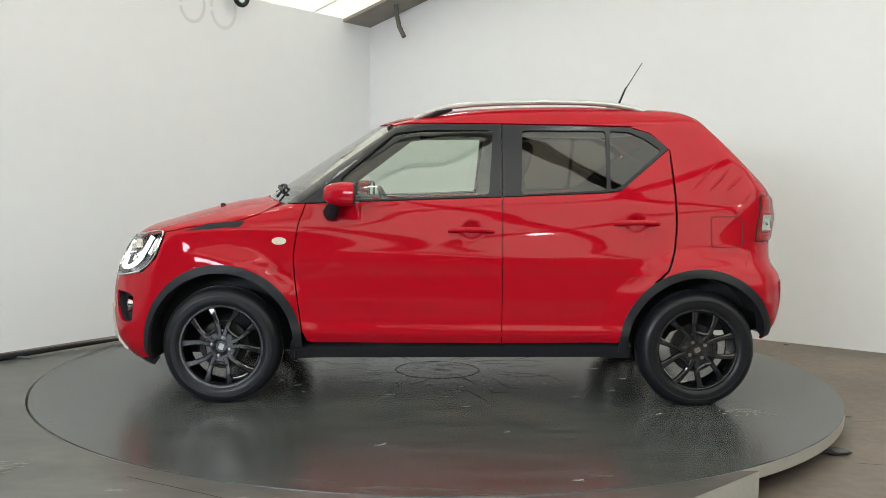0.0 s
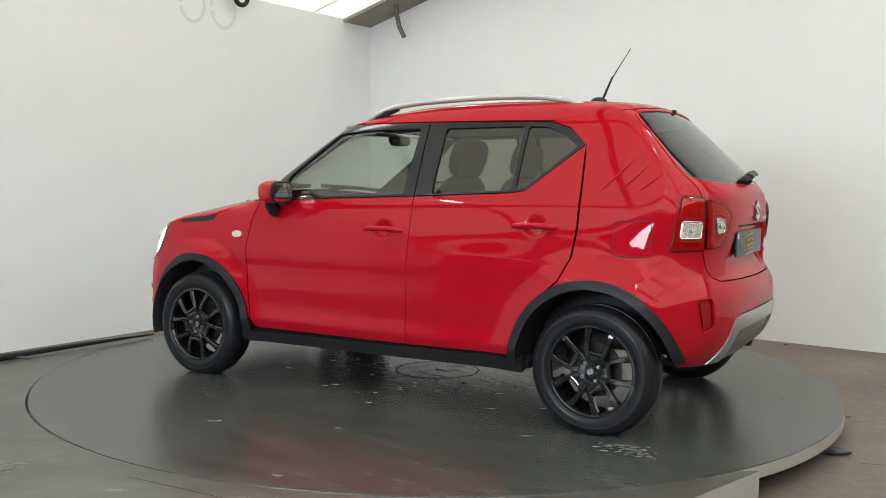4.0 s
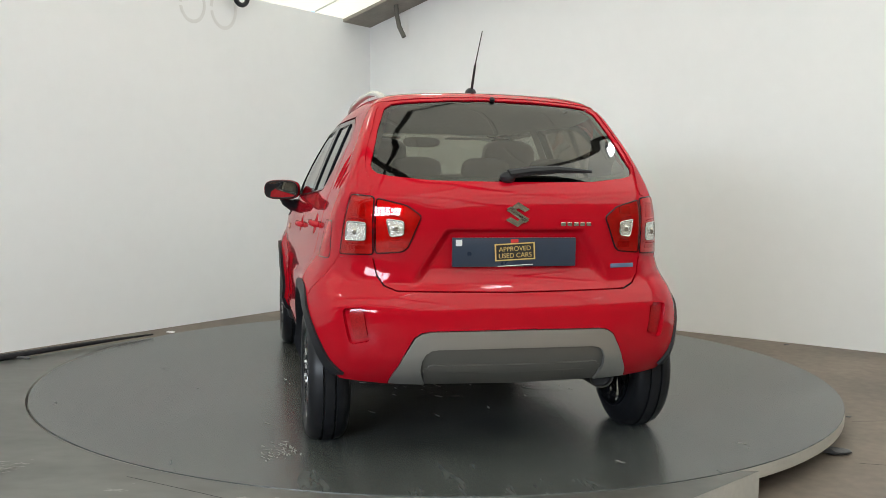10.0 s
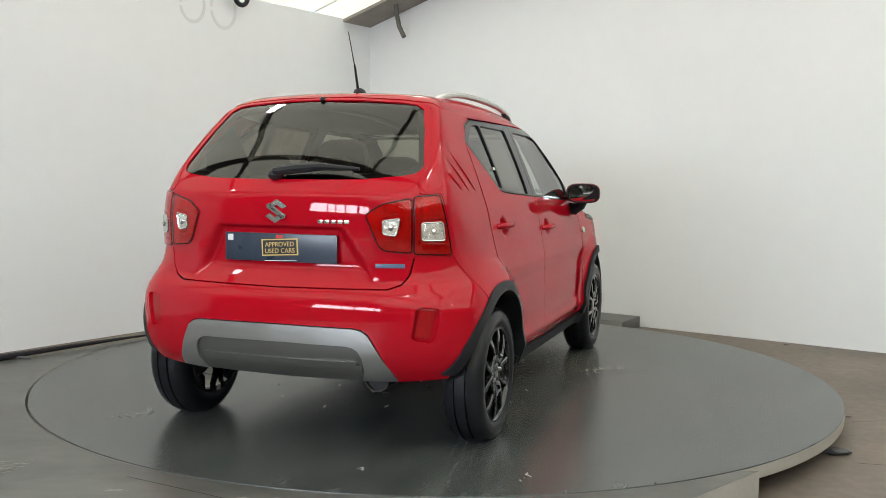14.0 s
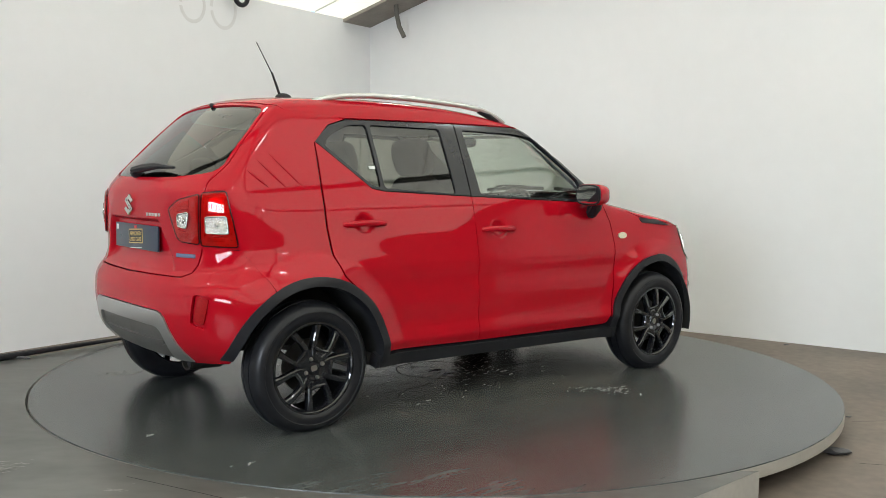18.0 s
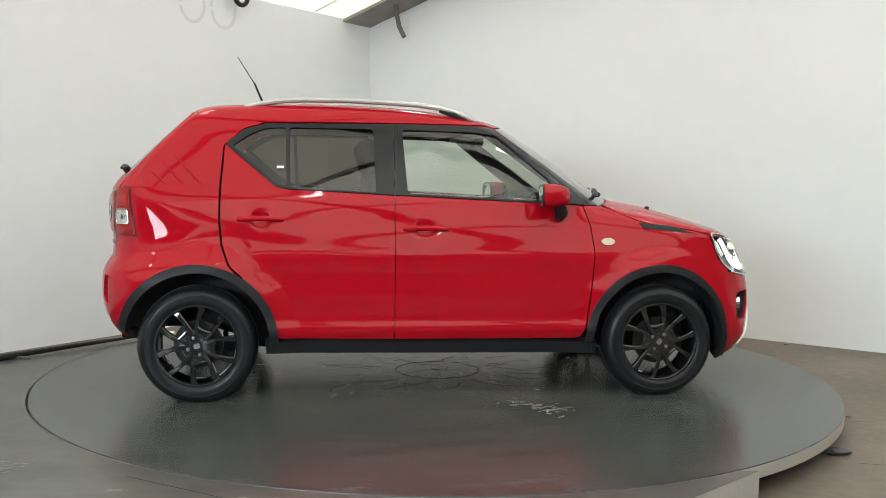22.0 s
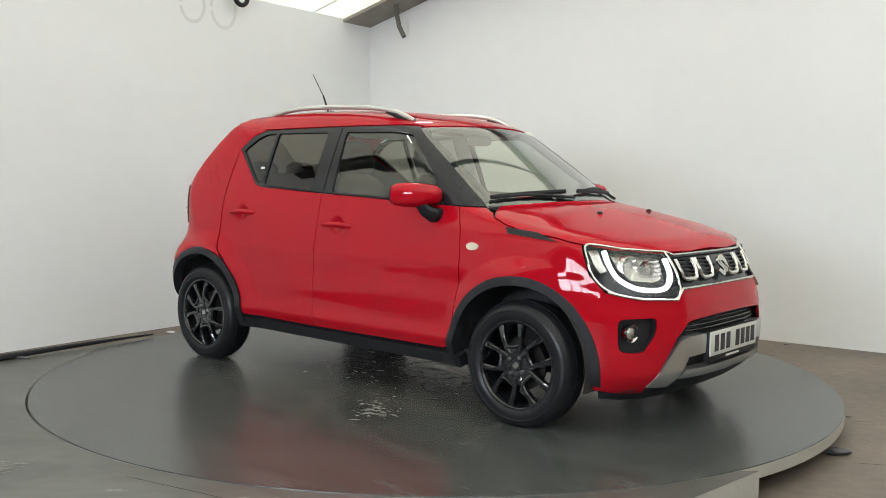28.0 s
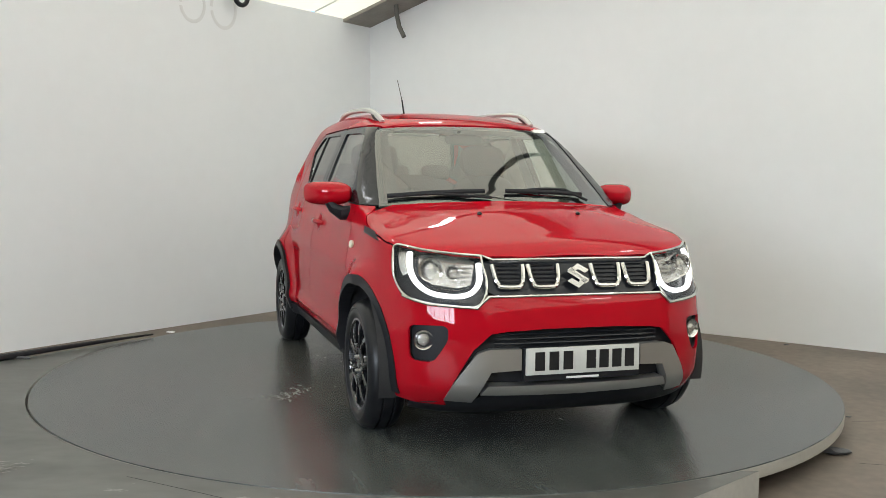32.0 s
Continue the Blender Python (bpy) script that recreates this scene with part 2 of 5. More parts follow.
        other.v, other.f = [(x, -y, z) for x, y, z in self.v], [f[::-1] for f in self.f]
        return other


def part(name, form, mat, parent, label="", smooth=0.6):
    """One mesh object under a thing or a part."""
    data = form.mesh(name, mat, smooth) if isinstance(form, Shape) else form
    ob = new(name, data)
    ob.parent = parent
    if parent is not None and parent.parent is not None and parent.type == "MESH":
        ob.matrix_parent_inverse = Matrix()
    return tagged(ob, label) if label else ob


def thing(name, form, mat, label, category, group="", kind="", smooth=0.6):
    ob = new(name, form.mesh(name, mat, smooth) if isinstance(form, Shape) else form)
    return tagged(ob, label, category, group, kind)


def inside(poly, pts):
    """Which points lie in a closed outline."""
    p, q = np.asarray(poly, float), np.asarray(pts, float)
    hit = np.zeros(len(q), bool)
    for (x0, y0), (x1, y1) in zip(p, np.roll(p, -1, 0)):
        cross = (y0 > q[:, 1]) != (y1 > q[:, 1])
        hit ^= cross & (q[:, 0] < (x1 - x0) * (q[:, 1] - y0) / (y1 - y0 + 1e-12) + x0)
    return hit


def dense(poly, h):
    out = []
    for (x0, y0), (x1, y1) in zip(poly, poly[1:] + poly[:1]):
        n = max(1, int(math.hypot(x1 - x0, y1 - y0) / h + 0.5))
        out += [(x0 + (x1 - x0) * i / n, y0 + (y1 - y0) * i / n) for i in range(n)]
    return out


def rounded(poly, r, n=4):
    """The outline with its corners rounded off."""
    out, k = [], len(poly)
    for i in range(k):
        a, b, c = (Vector(poly[(i + d) % k]) for d in (-1, 0, 1))
        ra = min(r, (a - b).length * 0.45, (c - b).length * 0.45)
        p, q = b + (a - b).normalized() * ra, b + (c - b).normalized() * ra
        for j in range(n + 1):
            t = j / n
            out.append(tuple((1 - t) ** 2 * p + 2 * t * (1 - t) * b + t * t * q))
    return out


def panel_mesh(name, view, outer, mat, holes=(), h=0.03, off=0.0, skirt=0.012, flip=False):
    """A sheet of the body's skin inside an outline of a view, with its edges turned inwards."""
    loops = [dense(list(outer), h)] + [dense(list(k), h) for k in holes]
    pts = [p for k in loops for p in k]
    edges, at = [], 0
    for k in loops:
        edges += [(at + i, at + (i + 1) % len(k)) for i in range(len(k))]
        at += len(k)
    o = np.array(loops[0])
    (x0, y0), (x1, y1) = o.min(0), o.max(0)
    gx, gy = np.meshgrid(np.arange(x0 + h / 2, x1, h), np.arange(y0 + h / 2, y1, h))
    grid = np.stack([gx.ravel(), gy.ravel()], 1)
    keep = inside(loops[0], grid)
    for k in loops[1:]:
        keep &= ~inside(k, grid)
    grid = grid[keep]
    rim = np.array(pts)
    if len(grid):
        near = np.min(np.hypot(grid[:, None, 0] - rim[None, :, 0], grid[:, None, 1] - rim[None, :, 1]), 1)
        grid = grid[near > 0.45 * h]
    uv, _, tris, *_ = delaunay_2d_cdt([Vector(p) for p in pts] + [Vector(p) for p in grid], edges, [], 0, 1e-6)
    uv = np.array([tuple(p) for p in uv])
    mid = np.array([uv[list(t)].mean(0) for t in tris])
    good = inside(loops[0], mid)
    for k in loops[1:]:
        good &= ~inside(k, mid)
    tris = [tuple(t) for t, g in zip(tris, good) if g]
    p = cast(view, uv, off)
    nrm = normal_at(p)
    count = {}
    for t in tris:
        for a, b in zip(t, t[1:] + t[:1]):
            count[(a, b)] = 1
    border = [(a, b) for a, b in count if (b, a) not in count]
    t0 = np.array(tris)
    g = np.cross(p[t0[:, 1]] - p[t0[:, 0]], p[t0[:, 2]] - p[t0[:, 0]])
    turn = (g * nrm[t0[:, 0]]).sum() < 0
    verts, faces, normals = list(p), list(tris), list(nrm)
    for a, b in border if skirt else ():
        k, side = len(verts), np.cross(p[b] - p[a], nrm[a])
        side = side / (np.linalg.norm(side) + 1e-9)
        verts += [p[a], p[b], p[b] - nrm[b] * skirt, p[a] - nrm[a] * skirt]
        normals += [side * (-1 if turn else 1)] * 4
        faces.append((k + 1, k, k + 3, k + 2))
    verts, normals = np.array(verts), np.array(normals)
    if flip:
        verts, normals = verts * (1, -1, 1), normals * (1, -1, 1)
    if turn != flip:
        faces = [f[::-1] for f in faces]
    data = bpy.data.meshes.new(name)
    data.from_pydata([tuple(v) for v in verts], [], faces)
    data.polygons.foreach_set("use_smooth", [True] * len(data.polygons))
    data.normals_split_custom_set_from_vertices([tuple(n) for n in normals])
    data.materials.append(mat)
    return data


def panel(name, view, outer, mat, parent, label="", **more):
    return part(name, panel_mesh(name, view, outer, mat, **more), mat, parent, label)


def both(poly):
    """An outline across the centre line from its left half, in which the second number is y: for top views."""
    return poly + [(x, -y) for x, y in poly[::-1] if abs(y) > 1e-6]


def across(poly):
    """The same for end views, in which the first number goes across."""
    return poly + [(-y, z) for y, z in poly[::-1] if abs(y) > 1e-6]


def arc(cx, cz, r, a, b, n=20):
    return [(cx + r * math.cos(radians(a + (b - a) * i / n)), cz + r * math.sin(radians(a + (b - a) * i / n))) for i in range(n + 1)]


def swap(view, other, pts):
    """Points of one view in another."""
    return [flat(other, p) for p in cast(view, pts)]


# ---- the car's body as one smooth form: x forward, y to its left, z up ----
def curve(pairs):
    """A smooth monotone curve through (x, y) pairs, for arrays."""
    xs, ys = np.array(pairs, float).T
    h, d = np.diff(xs), np.diff(ys) / np.diff(xs)
    m = np.empty(len(xs))
    m[0], m[-1] = d[0], d[-1]
    for i in range(1, len(xs) - 1):
        m[i] = 0 if d[i - 1] * d[i] <= 0 else 3 * (h[i - 1] + h[i]) / ((2 * h[i] + h[i - 1]) / d[i - 1] + (h[i] + 2 * h[i - 1]) / d[i])

    def at(x):
        x = np.clip(x, xs[0], xs[-1])
        i = np.clip(np.searchsorted(xs, x) - 1, 0, len(xs) - 2)
        t = (x - xs[i]) / h[i]
        return ((1 + 2 * t) * ys[i] + t * h[i] * m[i]) * (1 - t) ** 2 + (ys[i + 1] * (3 - 2 * t) + (t - 1) * h[i] * m[i + 1]) * t * t
    return at


def step(a, b, x):
    t = np.clip((x - a) / (b - a), 0, 1)
    return t * t * (3 - 2 * t)


def smax(a, b, k):
    return (a + b + np.sqrt((a - b) ** 2 + k * k)) / 2


HUB, AXLE = 1.2175, 0.298
top_line = curve([(-2.2, 0.9), (-1.85, 1.07), (-1.70, 1.172), (-1.62, 1.244), (-1.55, 1.307), (-1.45, 1.396), (-1.385, 1.453), (-1.35, 1.483), (-1.30, 1.514), (-1.20, 1.541), (-0.96, 1.555), (-0.63, 1.562), (-0.30, 1.555), (0.03, 1.534), (0.23, 1.505),
                  (0.36, 1.479), (0.46, 1.446), (0.60, 1.362), (0.80, 1.2325), (1.00, 1.0995), (1.07, 1.0525), (1.10, 1.037), (1.17, 1.023), (1.29, 1.0), (1.45, 0.958), (1.61, 0.912), (1.72, 0.880), (1.79, 0.842),
                  (1.86, 0.78), (2.1, 0.5)])
front_line = curve([(0.10, 1.66), (0.14, 1.74), (0.18, 1.80), (0.23, 1.86), (0.30, 1.905), (0.43, 1.915), (0.52, 1.912), (0.60, 1.90), (0.66, 1.885), (0.70, 1.862), (0.75, 1.845), (0.80, 1.822), (0.84, 1.80), (0.9, 1.77), (1.6, 1.6)])
front_bow = curve([(0, 0), (0.2, 0.004), (0.4, 0.030), (0.5, 0.066), (0.6, 0.120), (0.68, 0.19), (0.74, 0.29), (0.78, 0.42), (0.82, 0.62)])
rear_line = curve([(0.20, -1.56), (0.27, -1.64), (0.33, -1.71), (0.38, -1.750), (0.46, -1.780), (0.55, -1.790), (0.62, -1.788), (0.67, -1.776), (0.70, -1.758), (0.74, -1.738), (0.8, -1.737), (0.9, -1.747), (1.0, -1.752),
                   (1.08, -1.747), (1.13, -1.728), (1.18, -1.70), (1.26, -1.66), (1.7, -1.5)])
rear_bow = curve([(0, 0), (0.3, 0.007), (0.5, 0.026), (0.65, 0.058), (0.75, 0.088), (0.82, 0.122), (0.88, 0.165), (0.94, 0.235), (0.98, 0.32), (1.02, 0.5), (1.1, 0.9)])
rear_half = curve([(0.2, 0.815), (0.45, 0.850), (0.6, 0.852), (0.70, 0.822), (0.78, 0.775), (0.85, 0.757), (1.0, 0.747), (1.1, 0.735), (1.2, 0.715), (1.3, 0.69), (1.5, 0.62)])
side_line = curve([(0.15, 0.70), (0.22, 0.752), (0.28, 0.772), (0.33, 0.790), (0.362, 0.801), (0.375, 0.8003), (0.41, 0.7928), (0.43, 0.7900), (0.46, 0.789), (0.54, 0.792), (0.58, 0.7905), (0.62, 0.787), (0.66, 0.7858), (0.70, 0.7878), (0.725, 0.7880), (0.745, 0.7865), (0.765, 0.7838), (0.80, 0.7775), (0.89, 0.7615), (0.95, 0.749), (1.03, 0.730), (1.08, 0.713),
                   (1.2, 0.668), (1.335, 0.613), (1.4, 0.586), (1.45, 0.563), (1.55, 0.50)])


def swell(r, x):
    """The flare round a wheel, with a crease at its outer edge."""
    outer = np.where(x > 0, 0.50, 0.515)
    t = (outer - r) / (outer - 0.405)
    return (np.sqrt(t ** 2 + 0.004) + t - np.sqrt((t - 1) ** 2 + 0.012) - (t - 1)) / 2


def shape(x, y, z):
    """Below zero inside the body."""
    a = np.abs(y)
    r = np.minimum(np.hypot(x - HUB, z - AXLE), np.hypot(x + HUB, z - AXLE))
    half = side_line(z) + np.where(x > 0, 0.040, 0.050) * swell(r, x) * np.where(x > 0, step(0.60, 1.05, x), 0.55 + 0.45 * step(-0.80, -1.12, x))
    half = half - 0.014 * step(-0.55, -1.45, x) * step(0.70, 0.90, z) + 0.012 * step(0.1, 0.6, x) * step(1.0, 1.1, z) + 0.006 * step(0.3, 0.9, x) * step(0.6, 0.75, z) * (1 - step(0.9, 1.0, z))
    for hx, hz in ((-0.05, 0.893), (-0.90, 0.935)):
        half = half - 0.020 * np.exp(-(((x - hx) / 0.042) ** 2 + ((z - hz) / 0.036) ** 2) ** 2)
    side = a - half
    bent = x + a * a * (0.45 * step(-0.6, 0.1, x) - 0.27 * step(1.1, 1.5, x) - 0.25 * step(-0.6, -1.2, x))
    top = (z - top_line(bent) + 0.055 * a * a - 0.006) * (1 - 0.32 * step(0.2, 0.5, x) * (1 - step(0.95, 1.15, x)) - 0.32 * (1 - step(-1.5, -1.35, x)))
    front = x - front_line(z) + front_bow(a)
    dent = 0.036 * step(0.70, 0.80, z) * (1 - step(0.938, 0.956, z)) * (1 - step(0.250, 0.302, a + 0.58 * (z - 0.955)))
    rear = rear_line(z) + dent + rear_bow(a / rear_half(z)) - x
    f = smax(side, top, 0.055 - 0.028 * step(0.15, 0.5, x) - 0.020 * step(-1.0, -1.3, x))
    f = smax(f, front, 0.035)
    f = smax(f, rear, 0.035)
    return smax(f, 0.14 - z, 0.03)


def normal_at(p):
    e = 2e-4
    g = np.stack([shape(*(p + e * d).T) - shape(*(p - e * d).T) for d in np.eye(3)], 1)
    return g / np.linalg.norm(g, axis=1, keepdims=True)


def cast(kind, uv, off=0.0):
    """Points of the body's skin, raised by off, for the flat coordinates of a view: side (x, z), top (x, y), nose and tail (y, z),
    bow and stern (metres round the corner, z), ring (x, metres round the roof)."""
    u, v = np.asarray(uv, float).T
    zero = np.zeros_like(u)
    if kind == "side":
        o, d, far = np.stack([u, zero, v], 1), np.stack([zero, zero + 1, zero], 1), 1.0
    elif kind == "top":
        o, d, far = np.stack([u, v, zero + 0.4], 1), np.stack([zero, zero, zero + 1], 1), 1.4
    elif kind == "nose":
        o, d, far = np.stack([zero + 0.9, u, v], 1), np.stack([zero + 1, zero, zero], 1), 1.3
    elif kind == "tail":
        o, d, far = np.stack([zero - 0.9, u, v], 1), np.stack([zero - 1, zero, zero], 1), 1.2
    elif kind == "bow":
        o, d, far = np.stack([zero + 0.9, zero, v], 1), np.stack([np.cos(u / 0.85), np.sin(u / 0.85), zero], 1), 1.3
    elif kind == "stern":
        o, d, far = np.stack([zero - 0.9, zero, v], 1), np.stack([-np.cos(u / 0.85), np.sin(u / 0.85), zero], 1), 1.3
    else:
        o, d, far = np.stack([u, zero, zero + 0.85], 1), np.stack([zero, np.sin(v / 0.6), np.cos(v / 0.6)], 1), 1.2
    lo, hi = zero.copy(), zero + far
    for _ in range(34):
        mid = (lo + hi) / 2
        out = shape(*(o + d * mid[:, None]).T) > off
        hi, lo = np.where(out, mid, hi), np.where(out, lo, mid)
    return o + d * ((lo + hi) / 2)[:, None]


def flat(kind, p):
    """The flat coordinates of a point in a view."""
    x, y, z = p
    return {"side": (x, z), "top": (x, y), "nose": (y, z), "tail": (y, z), "bow": (0.85 * math.atan2(y, x - 0.9), z),
            "stern": (0.85 * math.atan2(y, -0.9 - x), z), "ring": (x, 0.6 * math.atan2(y, z - 0.85))}[kind]


# ---- the hall ----
def wall_slab(name, a, b, holes=(), mat=WALL, label="", thick=0.12, gable=False):
    """An upright wall on the line from a to b (places on the floor), its thickness behind that line; holes: (from, to, bottom, top)."""
    form, d = Shape(), (b - a).normalized()
    length, n = (b - a).length, Vector((-d.y, d.x, 0))
    cuts = sorted({0, length, *[x for h in holes for x in h[:2]]} | ({length / 2} if gable else set()))

    def quad(x0, x1, lo0, lo1, hi0, hi1):
        base = [a + d * x0 + Vector((0, 0, lo0)), a + d * x1 + Vector((0, 0, lo1)), a + d * x1 + Vector((0, 0, hi1)), a + d * x0 + Vector((0, 0, hi0))]
        form.add(base + [p + n * thick for p in base], [(0, 1, 2, 3), (7, 6, 5, 4), (0, 4, 5, 1), (1, 5, 6, 2), (2, 6, 7, 3), (3, 7, 4, 0)])
    for x0, x1 in zip(cuts, cuts[1:]):
        top0, top1 = (roof_z(x0), roof_z(x1)) if gable else (EAVE, EAVE)
        cut = [h for h in holes if h[0] <= x0 and x1 <= h[1]]
        if not cut:
            quad(x0, x1, FLOOR, FLOOR, top0, top1)
        else:
            h = cut[0]
            if h[2] > FLOOR:
                quad(x0, x1, FLOOR, FLOOR, h[2], h[2])
            quad(x0, x1, h[3], h[3], top0, top1)
    return thing(name, form, mat, label, "wall", kind="structure", smooth=0)


def ground(a, b):
    return spot(a, b, 0)


wall_slab("wall_side", ground(LONG, 0), ground(0, 0), label="plain white painted board wall beside the turntable")
wall_slab("wall_end", ground(0, 0), ground(0, WIDE), gable=True, label="plain white painted end wall behind the turntable")
# two walls added out of view; their dark colours keep the paint's reflections deep
wall_slab("wall_far", ground(0, WIDE), ground(LONG, WIDE), mat=FAR_WALL, label="plain dark tan wall added out of view to dim reflections")
wall_slab("wall_door", ground(LONG, WIDE), ground(LONG, 0), holes=[(WIDE - DOOR_B, WIDE - DOOR_A, SILL_Z, HEAD_Z)], gable=True, mat=HALL_WALL, label="dark brown wall added behind the camera, with a glazed strip")

form = Shape()
form.box((-0.5, -0.5, -0.3), (LONG + 0.5, WIDE + 0.5, 0.0))
floor = thing("floor", form, CONCRETE, "stained brown concrete floor of the hall", "floor", kind="structure", smooth=0)
floor.matrix_world = Matrix(((ALONG.x, ACROSS.x, 0, CORNER.x), (ALONG.y, ACROSS.y, 0, CORNER.y), (0, 0, 1, FLOOR), (0, 0, 0, 1)))

for b0, b1, name, mat, label in ((0, WIDE / 2, "ceiling", ROOF, "cream sheeted pitched roof seen from below"), (WIDE / 2, WIDE, "rooflight", ROOFLIGHT, "pale translucent roof sheets letting daylight in")):   # ribbed roof sheets
    form = Shape()
    n = 13
    line = []
    for i in range(n):
        a = LONG * i / n
        line += [(a, 0.0), (a + LONG / n - 0.06, 0.0), (a + LONG / n - 0.05, 0.012), (a + LONG / n - 0.01, 0.012)]
    line.append((LONG, 0.0))
    form.add([spot(a, b, roof_z(b) + z) for a, z in line for b in (b0, b1)], [(2 * k, 2 * k + 1, 2 * k + 3, 2 * k + 2) for k in range(len(line) - 1)])
    thing(name, form, mat, label, "ceiling", kind="structure", smooth=0)


def beam(p, q, w, h):
    """A steel beam with two flanges and a web."""
    d = (q - p).normalized()
    s = d.cross(Vector((0, 0, 1))).normalized()
    u, form = s.cross(d), Shape()
    for x, y, a, b in ((0, h / 2, w, 0.012), (0, -h / 2, w, 0.012), (0, 0, 0.012, h)):
        ring = [s * (x + i * a / 2) + u * (y + j * b / 2) for i, j in ((-1, -1), (1, -1), (1, 1), (-1, 1))]
        form.add([p + r for r in ring] + [q + r for r in ring], [(3, 2, 1, 0), (4, 5, 6, 7), (0, 1, 5, 4), (1, 2, 6, 5), (2, 3, 7, 6), (3, 0, 4, 7)])
    return form


for a in (5.2, 8.2, 11.0, 11.9):
    for b0, b1 in ((0.0, WIDE / 2), (WIDE / 2, WIDE)):
        drop = 0.11
        rafter = beam(spot(a, b0, roof_z(b0) - drop), spot(a, b1, roof_z(b1) - drop), 0.12, 0.16)
        thing("rafter", rafter, GIRDER, "dark grey painted steel rafter under the roof", "beam", "roof rafters", smooth=0)
plate = Shape()
for b0, b1 in ((0.0, WIDE / 2), (WIDE / 2, WIDE)):
    base = [spot(0.004, b0, roof_z(b0) - 0.035), spot(0.44, b0, roof_z(b0) - 0.035), spot(0.44, b1, roof_z(b1) - 0.035), spot(0.004, b1, roof_z(b1) - 0.035)]
    plate.add(base + [p + Vector((0, 0, 0.03)) for p in base], [(0, 1, 2, 3), (7, 6, 5, 4), (0, 4, 5, 1), (1, 5, 6, 2), (2, 6, 7, 3), (3, 7, 4, 0)])
thing("wall_plate", plate, PLATE, "dull steel plate where roof and end wall meet", "beam", smooth=0)
for b in (1.9, 3.7, WIDE / 2, 7.3, 9.1):
    purlin = beam(spot(0, b, roof_z(b) - 0.05), spot(LONG, b, roof_z(b) - 0.05), 0.05, 0.08)
    thing("purlin", purlin, GIRDER, "thin dark steel purlin under the roof sheets", "beam", "roof purlins", smooth=0)

# added lamps, out of view: glints on the paint hint at some, places invented
for a, b in BATTENS:
    p = spot(a, b, roof_z(b) - 0.22)
    turn = Matrix.Translation(p) @ Matrix.Rotation(math.atan2(ALONG.y, ALONG.x), 4, "Z")
    ob = new("batten_lamp")
    ob.matrix_world = turn
    tagged(ob, "short white batten lamp added out of view under the roof", "ceiling lamp", "batten lamps")
    part("housing", Shape().box((-0.22, -0.06, 0.0), (0.22, 0.06, 0.06), r=0.008), WHITE, ob)
    part("diffuser", Shape().box((-0.20, -0.045, -0.05), (0.20, 0.045, -0.002), r=0.012), TUBE_LIGHT, ob, "lit white diffuser")

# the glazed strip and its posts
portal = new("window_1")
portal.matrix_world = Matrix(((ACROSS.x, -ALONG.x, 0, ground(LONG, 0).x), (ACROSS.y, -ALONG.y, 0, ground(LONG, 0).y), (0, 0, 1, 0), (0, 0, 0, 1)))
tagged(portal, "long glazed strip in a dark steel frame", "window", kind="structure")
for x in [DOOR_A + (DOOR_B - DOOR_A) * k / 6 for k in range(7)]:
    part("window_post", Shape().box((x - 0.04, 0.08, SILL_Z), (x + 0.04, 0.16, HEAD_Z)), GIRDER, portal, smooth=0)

# ---- turntable, deck and what lies about ----
RADIUS = 2.271
disc = thing("turntable", Shape().lathe([(0.0001, -0.052), (RADIUS - 0.012, -0.052), (RADIUS - 0.012, -0.006), (RADIUS, -0.0045), (RADIUS - 0.002, 0.0), (0.0001, 0.0)], 160), DISC_PAINT,
             "round grey painted wooden turntable under the car", "turntable", smooth=0.5)
part("rim_band", Shape().lathe([(RADIUS - 0.012, -0.058), (RADIUS, -0.058), (RADIUS, -0.005), (RADIUS - 0.003, -0.005), (RADIUS - 0.012, -0.0065)], 160, closed=True), RIM_EDGE, disc, "pale bare edge band")
# added dark drum that stands for the deep shade under the disc
part("drum", Shape().lathe([(2.10, FLOOR + 0.002), (2.10, -0.054), (1.95, -0.054), (1.95, FLOOR + 0.002)], 96, closed=True), DARK, disc, "dark drum added to deepen the shade below")
rnd = random.Random(5)


def fleck(form, x, y, r, z=0.0):
    k, turn, long = rnd.randint(5, 8), rnd.gauss(0.3, 0.35), rnd.uniform(1.4, 3.4)
    loop = [(r * rnd.uniform(0.3, 1.0) * math.cos(math.tau * i / k) * long, 0.55 * r * rnd.uniform(0.3, 1.0) * math.sin(math.tau * i / k)) for i in range(k)]
    form.add([(x + a * math.cos(turn) - b * math.sin(turn), y + a * math.sin(turn) + b * math.cos(turn), z + 0.0009) for a, b in loop], [tuple(range(k))])


for cx, cy, sx, sy, count in SCUFFS:
    form = Shape()
    for _ in range(count):
        fleck(form, cx + rnd.gauss(0, sx), cy + rnd.gauss(0, sy), rnd.uniform(0.004, 0.014))
    part("scuff", form, SCUFF, disc, "pale scraped patch in the paint", smooth=0)["kind"] = "stuff"

# cover in the middle of the disc, and cracks round it
ring = [((0.25 + rnd.uniform(-0.006, 0.006)) * math.cos(math.tau * i / 48), (0.25 + rnd.uniform(-0.006, 0.006)) * math.sin(math.tau * i / 48), 0.001) for i in range(48)]
part("hub_cover", Shape().tube(ring, [rnd.uniform(0.001, 0.004) for _ in ring], 5, closed=True, flat=0.25), DARK, disc, "round cover joint in the middle")
